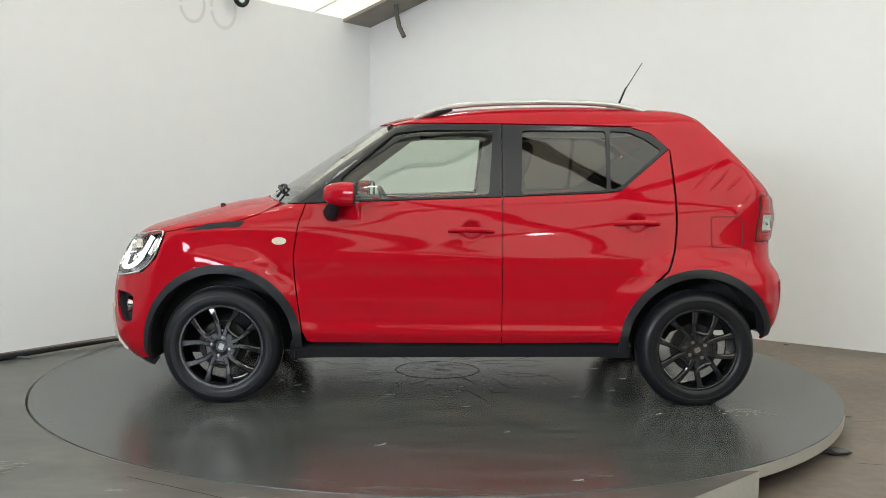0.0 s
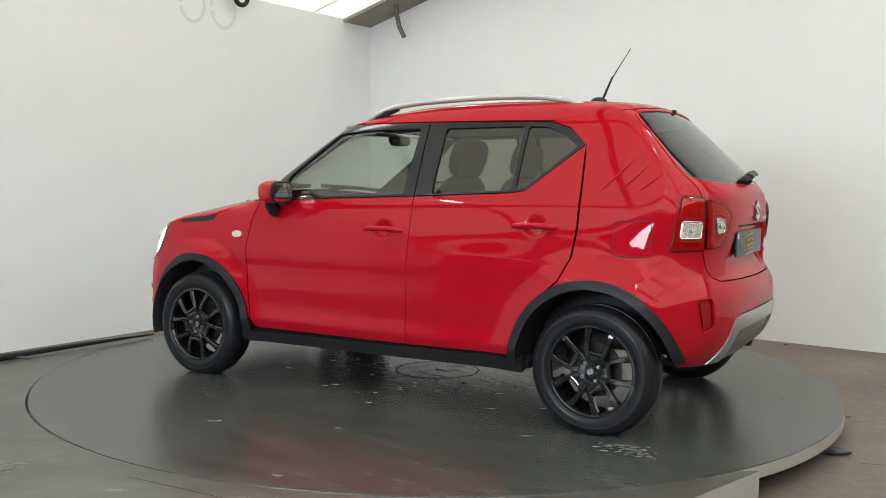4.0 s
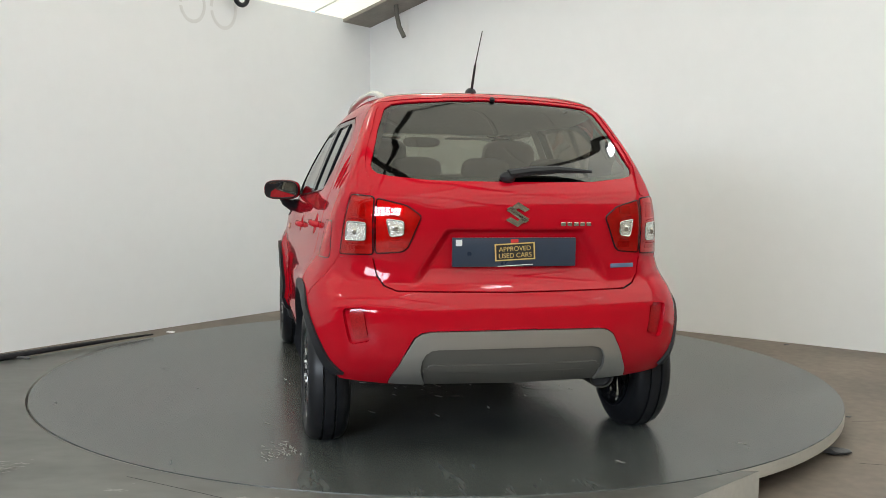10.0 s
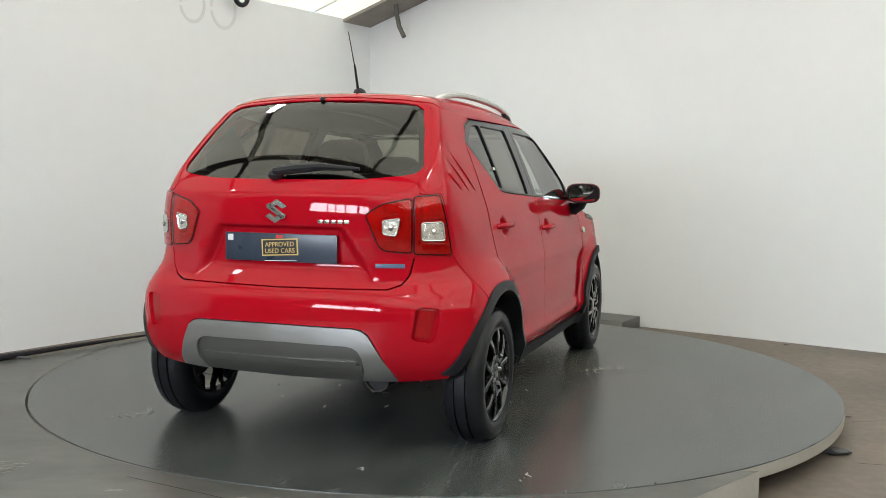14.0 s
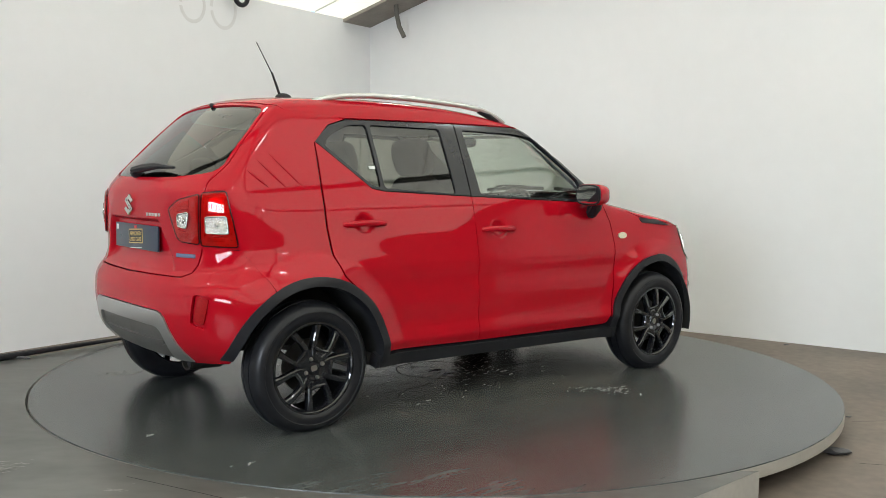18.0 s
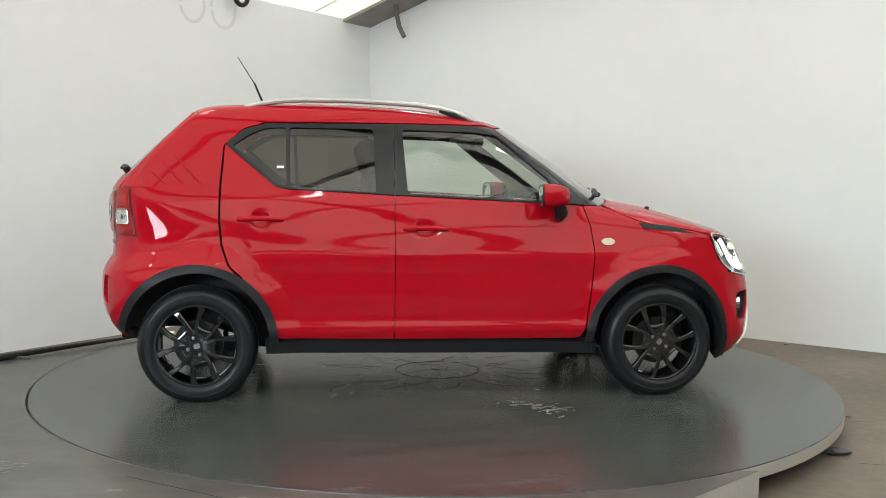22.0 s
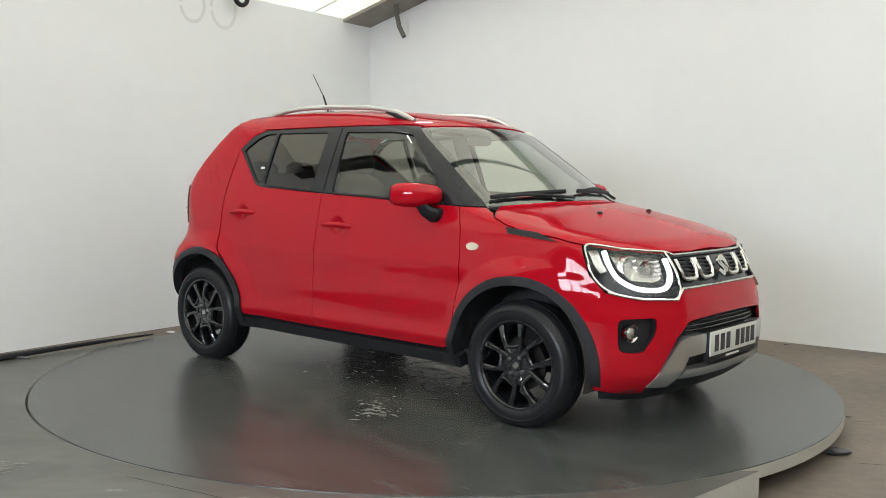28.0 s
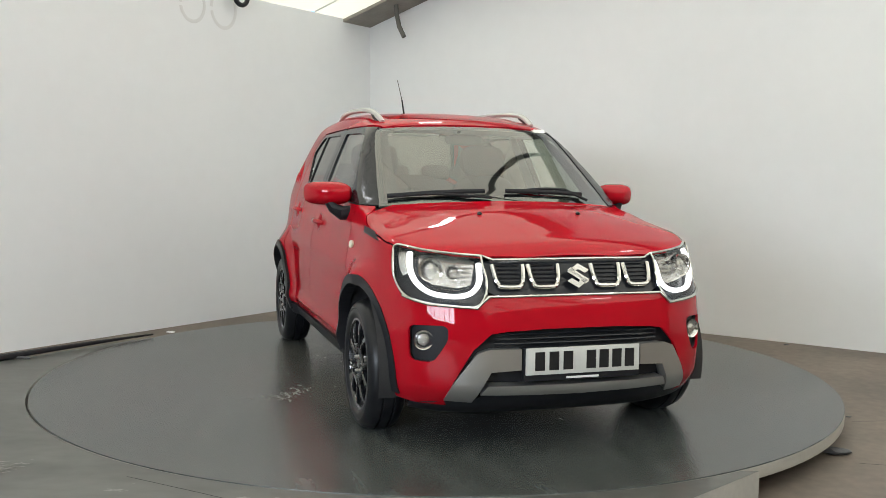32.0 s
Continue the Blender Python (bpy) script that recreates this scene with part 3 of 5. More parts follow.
for k in range(22):
    a, r = math.tau * (k + rnd.uniform(-0.4, 0.4)) / 22, rnd.uniform(0.18, 0.6)
    path, end = [], r + rnd.uniform(0.2, 0.55)
    while r < end:
        path.append((r * math.cos(a), r * math.sin(a), 0.0012))
        r, a = r + rnd.uniform(0.04, 0.10), a + rnd.uniform(-0.14, 0.14)
    if len(path) > 2:
        part("crack", Shape().tube(path, [0.0015] + [rnd.uniform(0.0006, 0.0022) for _ in path[1:]], 5, flat=0.25), DARK, disc, "crack in the paint")
form = Shape()
for _ in range(240):
    a, r = rnd.uniform(0, math.tau), abs(rnd.gauss(0.0, 0.5))
    fleck(form, r * math.cos(a), r * math.sin(a), rnd.uniform(0.003, 0.017))
part("worn_flecks", form, SCUFF, disc, "pale worn flecks in the paint", smooth=0)["kind"] = "stuff"

# the deck round the front of the turntable, with a slit along the disc
LEFT_A, LEFT_B, RIGHT_A = (-2.03, 1.03), (-4.6, -2.47), (1.300, -1.925)
a0, a1 = math.degrees(math.atan2(RIGHT_A[1], RIGHT_A[0])), math.degrees(math.atan2(LEFT_A[1], LEFT_A[0])) - 360
bite = [(x, y) for x, y in arc(0, 0, RADIUS + 0.011, a0, a1, 90)]
bite[0], bite[-1] = RIGHT_A, LEFT_A
deck_line = bite + [LEFT_B, (-3.0, -4.7), (-1.2, -4.25)]
deck_form = Shape()
n = len(deck_line)
uv, _, tris, *_ = delaunay_2d_cdt([Vector(p) for p in deck_line], [(i, (i + 1) % n) for i in range(n)], [], 1, 1e-6)
deck_form.add([(p.x, p.y, -0.0008) for p in uv], [tuple(t) for t in tris])
deck = thing("deck", deck_form, DECK_PAINT, "grey painted wooden deck round the turntable, scuffed", "platform", kind="structure", smooth=0)
side = Shape()
side.add([(x, y, z) for x, y in deck_line for z in (-0.002, FLOOR)], [(2 * i, 2 * ((i + 1) % n), 2 * ((i + 1) % n) + 1, 2 * i + 1) for i in range(n)])
part("side_board", side, SIDE_BOARD, deck, "pale boards closing the deck's side", smooth=0)
for cx, cy, sx, sy, count in ((-1.70, -1.98, 0.03, 0.05, 60), (-0.62, -2.32, 0.14, 0.02, 14), (-1.15, -2.22, 0.05, 0.02, 8)):
    form = Shape()
    for _ in range(count):
        fleck(form, cx + rnd.gauss(0, sx), cy + rnd.gauss(0, sy), rnd.uniform(0.003, 0.013))
    part("scuff", form, SCUFF, deck, "pale scraped patch in the paint", smooth=0)["kind"] = "stuff"

seam = [(-1.19, -2.08, 0.0006), (-0.86, -2.26, 0.0006), (-0.40, -2.52, 0.0006)]
part("board_joint", Shape().tube(seam, 0.002, 5, flat=0.2), DARK, deck, "thin joint between deck boards")

# dark cable along the deck's far edge
d = (Vector(LEFT_B) - Vector(LEFT_A)).normalized()
path = [(LEFT_A[0] + d.x * s, LEFT_A[1] + d.y * s, 0.020 + 0.004 * math.sin(3 * s)) for s in (0.0, 0.25, 0.5, 0.8, 1.2, 1.6, 2.1, 2.6, 3.2)]
thing("floor_cable", Shape().tube(path, [0.006, 0.010, 0.014, 0.017, 0.022, 0.024, 0.026, 0.026, 0.026], 8, flat=1.0), BLACK_TRIM, "black rubber cable lying along the edge of the deck", "cable")

# joints in the concrete beyond the disc
for line in (((1.98, -1.32), (2.25, -1.38), (2.6, -1.50), (3.1, -1.70)), ((2.28, -0.55), (2.6, -0.52), (3.0, -0.56))):
    part("floor_joint", Shape().tube([(x, y, FLOOR + 0.0005) for x, y in line], 0.0025, 5, flat=0.2), DARK, None, "thin dark joint in the concrete")["kind"] = "structure"

# low dark ramp against the end wall
p, q = spot(0.02, 1.05, 0), spot(0.02, 3.17, 0)
u, w = (q - p).normalized(), ALONG
form = Shape()
form.add([p + Vector((0, 0, FLOOR)), q + Vector((0, 0, FLOOR)), q + w * 0.42 + Vector((0, 0, FLOOR)), p + w * 0.42 + Vector((0, 0, FLOOR)),
          p + Vector((0, 0, -0.055)), q + Vector((0, 0, -0.055)), q + w * 0.36 + Vector((0, 0, -0.062)), p + w * 0.36 + Vector((0, 0, -0.062))],
         [(0, 1, 2, 3), (4, 7, 6, 5), (0, 4, 5, 1), (1, 5, 6, 2), (2, 6, 7, 3), (3, 7, 4, 0)])
thing("loading_ramp", form, DECK_PAINT, "low grey wooden ramp against the end wall", "ramp", smooth=0)

# hanging tube, coil at the top of the side wall, and bits on the floor
path = [Vector((-0.463, 4.056, 2.93)), Vector((-0.452, 4.05, 2.80)), Vector((-0.425, 4.03, 2.67)), Vector((-0.374, 3.99, 2.562))]
hose = thing("hanging_hose", Shape().tube(path, 0.024, 10), GIRDER, "dark grey rubber hose hanging from the rafter", "hose")
ring = [spot(1.93 + 0.075 * math.cos(q), 0.10, 2.745 + 0.075 * math.sin(q)) for q in (math.tau * i / 24 for i in range(24))]
coil = thing("cable_coil", Shape().tube(ring, 0.021, 10, closed=True, up=ACROSS), BLACK_TRIM, "black cable coil hanging at the top of the side wall", "cable")
for x, y, r, mat, label in ((1.93, -1.18, 0.055, GREY_BIT, "crumpled grey plastic scrap on the concrete"), (2.79, 1.83, 0.016, GREY_BIT, "small dark scrap on the floor by the wall"), (-2.21, 2.10, 0.026, WHITE, "small white scrap on the floor by the side wall"),
                            (2.30, -0.46, 0.012, GREY_BIT, "tiny dark stone on the concrete")):
    form = Shape().ball((0, 0, 0), (r * 1.4, r * 0.7, r * 0.32), 10)
    form.v = [(a + rnd.uniform(-0.2, 0.2) * r, b + rnd.uniform(-0.2, 0.2) * r, max(c, -0.3 * r)) for a, b, c in form.v]
    ob = thing("floor_scrap", form, mat, label, "debris", smooth=0)
    ob.location = (x, y, FLOOR + 0.3 * r)
form = Shape()
for x in range(5):
    form.ball((0.035 * x, rnd.uniform(-0.01, 0.01), 0.008), (0.022, 0.012, 0.008), 8)
ob = thing("dark_crumbs", form, GREY_BIT, "row of dark crumbs on the deck near the wall", "debris")
ob.location = (-2.70, 0.195, 0.0)


# the coil's soft shadow on the side wall, painted as faint grey rings
for a, z, rx, rz in ((2.40, 2.62, 0.13, 0.15), (2.05, 2.63, 0.14, 0.17)):
    ring = [spot(a + rx * math.cos(q), 0.0015, z + rz * math.sin(q)) for q in (math.tau * i / 30 for i in range(30)) if z + rz * math.sin(q) < 2.75]
    thing("coil_shade_ring", Shape().tube(ring, 0.016, 6, flat=0.08, up=ACROSS), COIL_SHADE, "faint grey ring painted as the coil's shadow on the white wall", "mark", "rubbed wall marks")


# ---- the car ----
car = new("small_suv_car")
tagged(car, "glossy red five-door crossover car with black trim on the turntable", "car")
WHEEL = [(HUB, 1), (HUB, -1), (-HUB, 1), (-HUB, -1)]


def skin(name, view, outer, mat, parent=None, label="", **more):
    """A panel of the left side and its twin on the right."""
    return [panel(name, view, outer, mat, parent[i] if isinstance(parent, list) else parent or car, label, flip=bool(i), **more) for i in (0, 1)]


def flow(pts, n=4):
    """A smooth line through points."""
    p = [Vector(q) for q in pts]
    p = [2 * p[0] - p[1]] + p + [2 * p[-1] - p[-2]]
    out = []
    for a, b, c, d in zip(p, p[1:], p[2:], p[3:]):
        out += [tuple(0.5 * (2 * b + (c - a) * t + (2 * a - 5 * b + 4 * c - d) * t * t + (3 * b - a - 3 * c + d) * t ** 3)) for t in (k / n for k in range(n))]
    return out + [tuple(p[-2])]


def trace(view, pts, off=0.0, flip=False):
    """Places on the body along a line of a view."""
    p = cast(view, pts, off)
    return [Vector((x, -y if flip else y, z)) for x, y, z in p]


def bars(name, view, pts, r, mat, parent=None, off=0.0, n=8, flat=1.0, label="", step_=0.03, closed=False):
    """A bar that follows the body, on both sides."""
    pts = dense(list(pts), step_)[:None if closed else -max(1, int(math.hypot(pts[0][0] - pts[-1][0], pts[0][1] - pts[-1][1]) / step_ + 0.5))] + ([] if closed else [pts[-1]])
    return [part(name, Shape().tube(trace(view, pts, off, bool(i)), r, n, flat=flat, closed=closed), mat, parent[i] if isinstance(parent, list) else parent or car, label) for i in (0, 1)]


# bonnet, windscreen, roof
screen_low = [(1.080 - 0.42 * y * y, y) for y in (0, 0.1, 0.2, 0.3, 0.4, 0.5, 0.58, 0.645)]
screen_top = [(0.462 - 0.45 * y * y, y) for y in (0, 0.1, 0.2, 0.3, 0.4, 0.48, 0.53)]
bonnet_edge = [(0.985, 0.672), (1.02, 0.722), (1.10, 0.742), (1.20, 0.750), (1.30, 0.752), (1.40, 0.748), (1.46, 0.741), (1.51, 0.722), (1.57, 0.682), (1.63, 0.634), (1.71, 0.512), (1.752, 0.402), (1.783, 0.214), (1.792, 0.0)]
bonnet = panel("bonnet", "top", both([(1.090 - 0.42 * y * y, y) for y in (0, 0.1, 0.2, 0.3, 0.4, 0.5, 0.58)] + bonnet_edge[:-1]) + [], RED, car, h=0.035)
screen = panel("windscreen", "top", both(screen_low + screen_top[::-1]), GLASS_SCREEN, car, "pale green tinted windscreen", h=0.04, off=-0.004, skirt=0)
border = panel("windscreen_border", "top", both(screen_low + screen_top[::-1]), BLACK_GLOSS, car, "black printed edge of the windscreen", h=0.03, off=-0.007, skirt=0,
               holes=[both([(1.030 - 0.40 * y * y, y) for y in (0, 0.1, 0.2, 0.3, 0.4, 0.5, 0.6)] + [(0.485 - 0.45 * y * y, y) for y in (0.50, 0.4, 0.3, 0.2, 0.1, 0)])])
edge_x = [0.335, 0.2, 0.0, -0.2, -0.4, -0.6, -0.8, -0.93, -1.05, -1.15, -1.215]
edge_z = [1.442, 1.447, 1.449, 1.449, 1.449, 1.448, 1.445, 1.445, 1.455, 1.463, 1.470]
roof_side = swap("side", "ring", list(zip(edge_x, edge_z)))
roof_back = swap("tail", "ring", [(0.455, 1.495), (0.388, 1.504), (0.28, 1.511), (0.186, 1.516), (0.09, 1.518), (0.0, 1.519)])
roof_nose = [flat("ring", p) for p in cast("top", [(0.456 - 0.45 * y * y, y) for y in (0, 0.1, 0.2, 0.3, 0.4, 0.48)])]
roof = panel("roof", "ring", both(roof_nose + roof_side + roof_back), RED, car, h=0.035)
panel("headlining", "ring", both([(x - 0.06, v) for x, v in roof_nose] + [(min(x * 0.985, 0.27), v) for x, v in roof_side + roof_back]), HEADLINING, car, "cream fabric headlining", h=0.08, off=-0.035, skirt=0)

# front wings, doors, rear quarters
door_front = [(0.797, 1.018), (0.832, 0.91), (0.852, 0.77), (0.847, 0.65), (0.827, 0.51), (0.807, 0.375), (0.785, 0.323), (0.755, 0.313)]
back_edge = [(-0.985, 0.640), (-1.05, 0.70), (-1.090, 0.80), (-1.105, 0.93), (-1.103, 1.10), (-1.094, 1.24), (-1.092, 1.322)]
ARCH = 0.372
wing = skin("front_wing", "side", [(x, z - 0.005) for x, z in swap("top", "side", bonnet_edge[7::-1])] + [(0.91, 1.014)]
            + [(x + 0.006, z) for x, z in door_front[:6]] + [(0.815, 0.31)] + arc(HUB, AXLE, ARCH, 178, 46, 24) + [(1.50, 0.585)] + swap("bow", "side", [(0.657, 0.658), (0.715, 0.733)]), RED, label="", h=0.016)
skin("bonnet_vent", "side", [(1.405, 0.876), (1.29, 0.914), (1.105, 0.931), (1.128, 0.901), (1.29, 0.886)], BLACK_TRIM, label="black slot trim at the bonnet's edge", off=0.004, h=0.03)
doors_f = skin("front_door", "side", door_front + [(-0.2078, 0.315), (-0.2078, 1.061)], RED, h=0.016)
doors_r = skin("rear_door", "side", [(-0.2115, 1.061), (-0.2115, 0.315), (-0.79, 0.325)] + arc(-HUB, AXLE, ARCH, 6, 55, 12) + back_edge + [(-0.826, 1.101), (-0.753, 1.088)], RED, h=0.016)
quarter_line = ([(-1.099, 1.316)] + [(x - 0.011, z) for x, z in back_edge[-2:0:-1]] + [(-0.998, 0.632)] + arc(-HUB, AXLE, ARCH, 58, 120, 16) + [(-1.42, 0.665)]
                + swap("stern", "side", [(0.714, 0.838), (0.694, 0.95), (0.664, 1.097), (0.60, 1.092)]) + swap("tail", "side", [(0.584, 1.098), (0.573, 1.130), (0.589, 1.183), (0.592, 1.217), (0.542, 1.370), (0.502, 1.470)])
                + [(-1.215, 1.4695), (-1.15, 1.4625), (-1.05, 1.4545), (-0.93, 1.4445), (-0.896, 1.4385), (-1.0, 1.407)])
quarter = skin("rear_quarter", "side", quarter_line, RED, h=0.016)
panel("fuel_flap", "side", rounded([(-1.29, 0.97), (-1.45, 0.972), (-1.455, 0.822), (-1.292, 0.818)], 0.02), RED, quarter[0], off=0.0015, skirt=0.006, h=0.04)
flap = dense(rounded([(-1.287, 0.973), (-1.453, 0.975), (-1.458, 0.819), (-1.289, 0.815)], 0.02), 0.02)
part("flap_joint", Shape().tube(trace("side", flap, 0.0), 0.0022, 5, closed=True), DARK, quarter[0], "dark joint round the fuel flap")
for (x0, z0), (x1, z1) in (((-1.47, 1.185), (-1.375, 1.105)), ((-1.41, 1.23), (-1.285, 1.10)), ((-1.355, 1.27), (-1.195, 1.10))):
    line = [(x0 + (x1 - x0) * k / 8, z0 + (z1 - z0) * k / 8) for k in range(9)]
    bars("pillar_slash", "side", line, [0.001, 0.004, 0.006, 0.007, 0.007, 0.007, 0.006, 0.004, 0.001], RED, quarter, off=-0.001, step_=0.5, n=10)
skin("roof_corner", "ring", swap("side", "ring", [(-1.17, 1.458), (-1.222, 1.462)]) + swap("tail", "ring", [(0.502, 1.466), (0.460, 1.492)]) + [flat("ring", cast("top", [(-1.17, 0.47)])[0])], RED, off=-0.004, skirt=0, h=0.02)

rim_in = [(0.558, 1.105), (0.560, 1.130), (0.574, 1.185), (0.578, 1.215), (0.528, 1.368), (0.486, 1.465), (0.448, 1.486)]
skin("pillar_joint", "tail", rim_in + [(0.472, 1.502), (0.512, 1.476), (0.556, 1.378), (0.610, 1.222), (0.606, 1.178), (0.592, 1.105)], RED, off=-0.0035, skirt=0, h=0.02)

# windows with their black frames
pane_f = [(0.625, 1.150), (0.350, 1.390), (0.20, 1.407), (-0.165, 1.413), (-0.140, 1.073), (0.50, 1.044), (0.628, 1.046)]
pane_r = [(-0.318, 1.413), (-0.760, 1.416), (-0.752, 1.105), (-0.307, 1.076)]
pane_q = [(-0.780, 1.416), (-0.885, 1.411), (-0.965, 1.377), (-1.053, 1.316), (-0.822, 1.118), (-0.772, 1.107)]
frame_f = [(0.905, 1.020), (0.797, 1.024), (-0.206, 1.067), (-0.206, 1.443), (0.20, 1.441), (0.335, 1.436), (0.62, 1.232)]
frame_r = [(-0.213, 1.067), (-0.213, 1.443), (-0.890, 1.434), (-0.995, 1.403), (-1.092, 1.328), (-0.829, 1.106), (-0.753, 1.094)]
frames_f = skin("window_frame", "side", frame_f, FRAME_FILM, doors_f, "satin black window frame", holes=[rounded(pane_f, 0.02)], h=0.03, off=-0.001, skirt=0.02)
frames_r = skin("window_frame", "side", frame_r, FRAME_FILM, doors_r, "satin black window frame", holes=[rounded(pane_r, 0.02), rounded(pane_q, 0.02)], h=0.03, off=-0.001, skirt=0.02)
skin("window_pane", "side", pane_f, GLASS_FRONT, doors_f, "pale green tinted glass", off=-0.009, skirt=0, h=0.05)
skin("window_pane", "side", pane_r, GLASS_REAR, doors_r, "dark privacy glass", off=-0.009, skirt=0, h=0.05)
skin("quarter_pane", "side", pane_q, GLASS_REAR, doors_r, "dark privacy glass", off=-0.009, skirt=0, h=0.05)

# sills and wheel arch claddings
skin("sill", "side", [(0.87, 0.286), (-0.87, 0.306), (-0.87, 0.245), (0.87, 0.228)], BLACK_TRIM, label="black plastic sill cladding", off=0.006, skirt=0.05, h=0.04)
skin("arch_cladding", "side", arc(HUB, AXLE, 0.412, 181, -9, 40) + arc(HUB, AXLE, 0.369, -9, 181, 36), BLACK_TRIM, label="black plastic wheel arch cladding", off=0.018, skirt=0.055, h=0.03)
skin("arch_cladding", "side", arc(-HUB, AXLE, 0.412, -4, 172, 40) + arc(-HUB, AXLE, 0.369, 172, -4, 36), BLACK_TRIM, label="black plastic wheel arch cladding", off=0.018, skirt=0.055, h=0.03)
for x in (HUB, -HUB):
    for i in (0, 1):
        s = -1 if i else 1
        form = Shape()
        ring = arc(x, AXLE, 0.373, 190 if x > 0 else 152, -14 if x > 0 else -8, 28)
        form.add([(px, s * y, pz) for px, pz in ring for y in (0.80, 0.55)], [(2 * k, 2 * k + 1, 2 * k + 3, 2 * k + 2) for k in range(len(ring) - 1)])
        form.add([(px, s * 0.55, pz) for px, pz in ring], [tuple(range(len(ring)))])
        part("arch_liner", form, DARK, car, smooth=0.3)

# front bumper, grille, lamps
lamp = [(0.752, 0.846), (0.708, 0.734), (0.650, 0.662), (0.540, 0.635), (0.375, 0.625), (0.347, 0.676), (0.347, 0.738), (0.372, 0.816)]
lamp_top = swap("top", "bow", [(1.515, 0.716), (1.575, 0.674), (1.632, 0.626), (1.708, 0.506), (1.748, 0.40)])
lamp_poly = lamp_top + lamp[-1:] + lamp[-2:0:-1]
lamp_line = rounded(lamp_poly, 0.05, 5)
opening = [(0.0, 0.538), (0.14, 0.538), (0.271, 0.530), (0.327, 0.520), (0.385, 0.452), (0.43, 0.36), (0.492, 0.222)]
seam = swap("side", "bow", [(1.572, 0.684), (1.508, 0.580)])
front_arch = swap("side", "bow", arc(HUB, AXLE, ARCH + 0.005, 44, -12, 14))
fog_hole = rounded([(0.617, 0.545), (0.470, 0.551), (0.468, 0.490), (0.520, 0.392), (0.612, 0.396)], 0.03)
half = [(0.0, 0.670), (0.333, 0.669), (0.374, 0.619), (0.540, 0.629), (0.648, 0.655)] + seam + front_arch + [(0.62, 0.205), (0.492, 0.200)]
bumper = panel("front_bumper", "bow", half + [(0.492, 0.222)] + opening[-2::-1] + [(-u, z) for u, z in opening[1:]] + [(-u, z) for u, z in half[:0:-1]], RED, car, h=0.028,
               holes=[fog_hole, [(-u, z) for u, z in fog_hole]])
mesh_low = panel("lower_grille", "bow", across([(0, 0.55), (0.34, 0.545), (0.45, 0.45), (0.53, 0.20), (0.45, 0.17), (0, 0.165)]), BLACK_TRIM, car, "black plastic lower grille", off=-0.045, h=0.04)
for z in (0.475, 0.495, 0.515):
    line = [(-0.32 + 0.64 * i / 20, z) for i in range(21)]
    part("grille_bar", Shape().tube(trace("bow", line, -0.03), 0.005, 6), BLACK_GLOSS, mesh_low)
panel("chin", "bow", across([(0, 0.262), (0.35, 0.258), (0.40, 0.228), (0.49, 0.222), (0.60, 0.208), (0.66, 0.17), (0.5, 0.15), (0, 0.15)]), BLACK_TRIM, car, "black plastic chin below the bumper", off=0.0, h=0.04, skirt=0.05)
skid_half = [(0.225, 0.458), (0.330, 0.457), (0.372, 0.440), (0.43, 0.345), (0.492, 0.228), (0.395, 0.222), (0.372, 0.258), (0.325, 0.362), (0.225, 0.370)]
skids = skin("skid_plate", "bow", skid_half, SKID, label="satin silver skid plate", off=0.010, skirt=0.05, h=0.025)
low_bar = part("skid_bar", panel_mesh("skid_bar", "bow", across([(0, 0.302), (0.335, 0.303), (0.362, 0.262), (0, 0.254)]), SKID, off=0.012, skirt=0.05, h=0.03), SKID, car, "satin silver lower skid bar")
fogs = skin("fog_bezel", "bow", fog_hole, BLACK_TRIM, label="black fog lamp bezel", off=-0.045, h=0.03, skirt=0)
for i in (0, 1):
    rim = trace("bow", [(u, z) for u, z in fog_hole], 0.0, bool(i))
    low = trace("bow", [(u * 0.98 + 0.01, z) for u, z in fog_hole], -0.048, bool(i))
    n = len(rim)
    part("bezel_wall", Shape().add(rim + low, [(k, (k + 1) % n, n + (k + 1) % n, n + k) for k in range(n)]), BLACK_TRIM, fogs[i])
    c = trace("bow", [(0.562, 0.482)], -0.030, bool(i))[0]
    m = look(c, c - Vector((1, 0.25 * (-1 if i else 1), 0)))
    fog = part("fog_lamp", Shape().lathe([(0.0001, -0.03), (0.024, -0.02), (0.036, 0.0), (0.042, 0.004), (0.042, -0.02)], 24, m), CHROME, fogs[i], "round chrome fog lamp")
    part("fog_bulb", Shape().ball((0, 0, -0.006), (0.026, 0.026, 0.012), 14, m=m), LENS_CLEAR, fogs[i])
    part("fog_lens", Shape().lathe([(0.0001, 0.012), (0.02, 0.010), (0.038, 0.002)], 24, m), LAMP_GLASS, fogs[i])

grille_half = [(0, 0.816), (0.30, 0.815), (0.418, 0.808), (0.410, 0.74), (0.400, 0.690), (0.36, 0.674), (0, 0.678)]
grille = panel("grille", "nose", across(grille_half), BLACK_GLOSS, car, "black grille panel between the headlamps", off=-0.014, h=0.03, skirt=0.03)
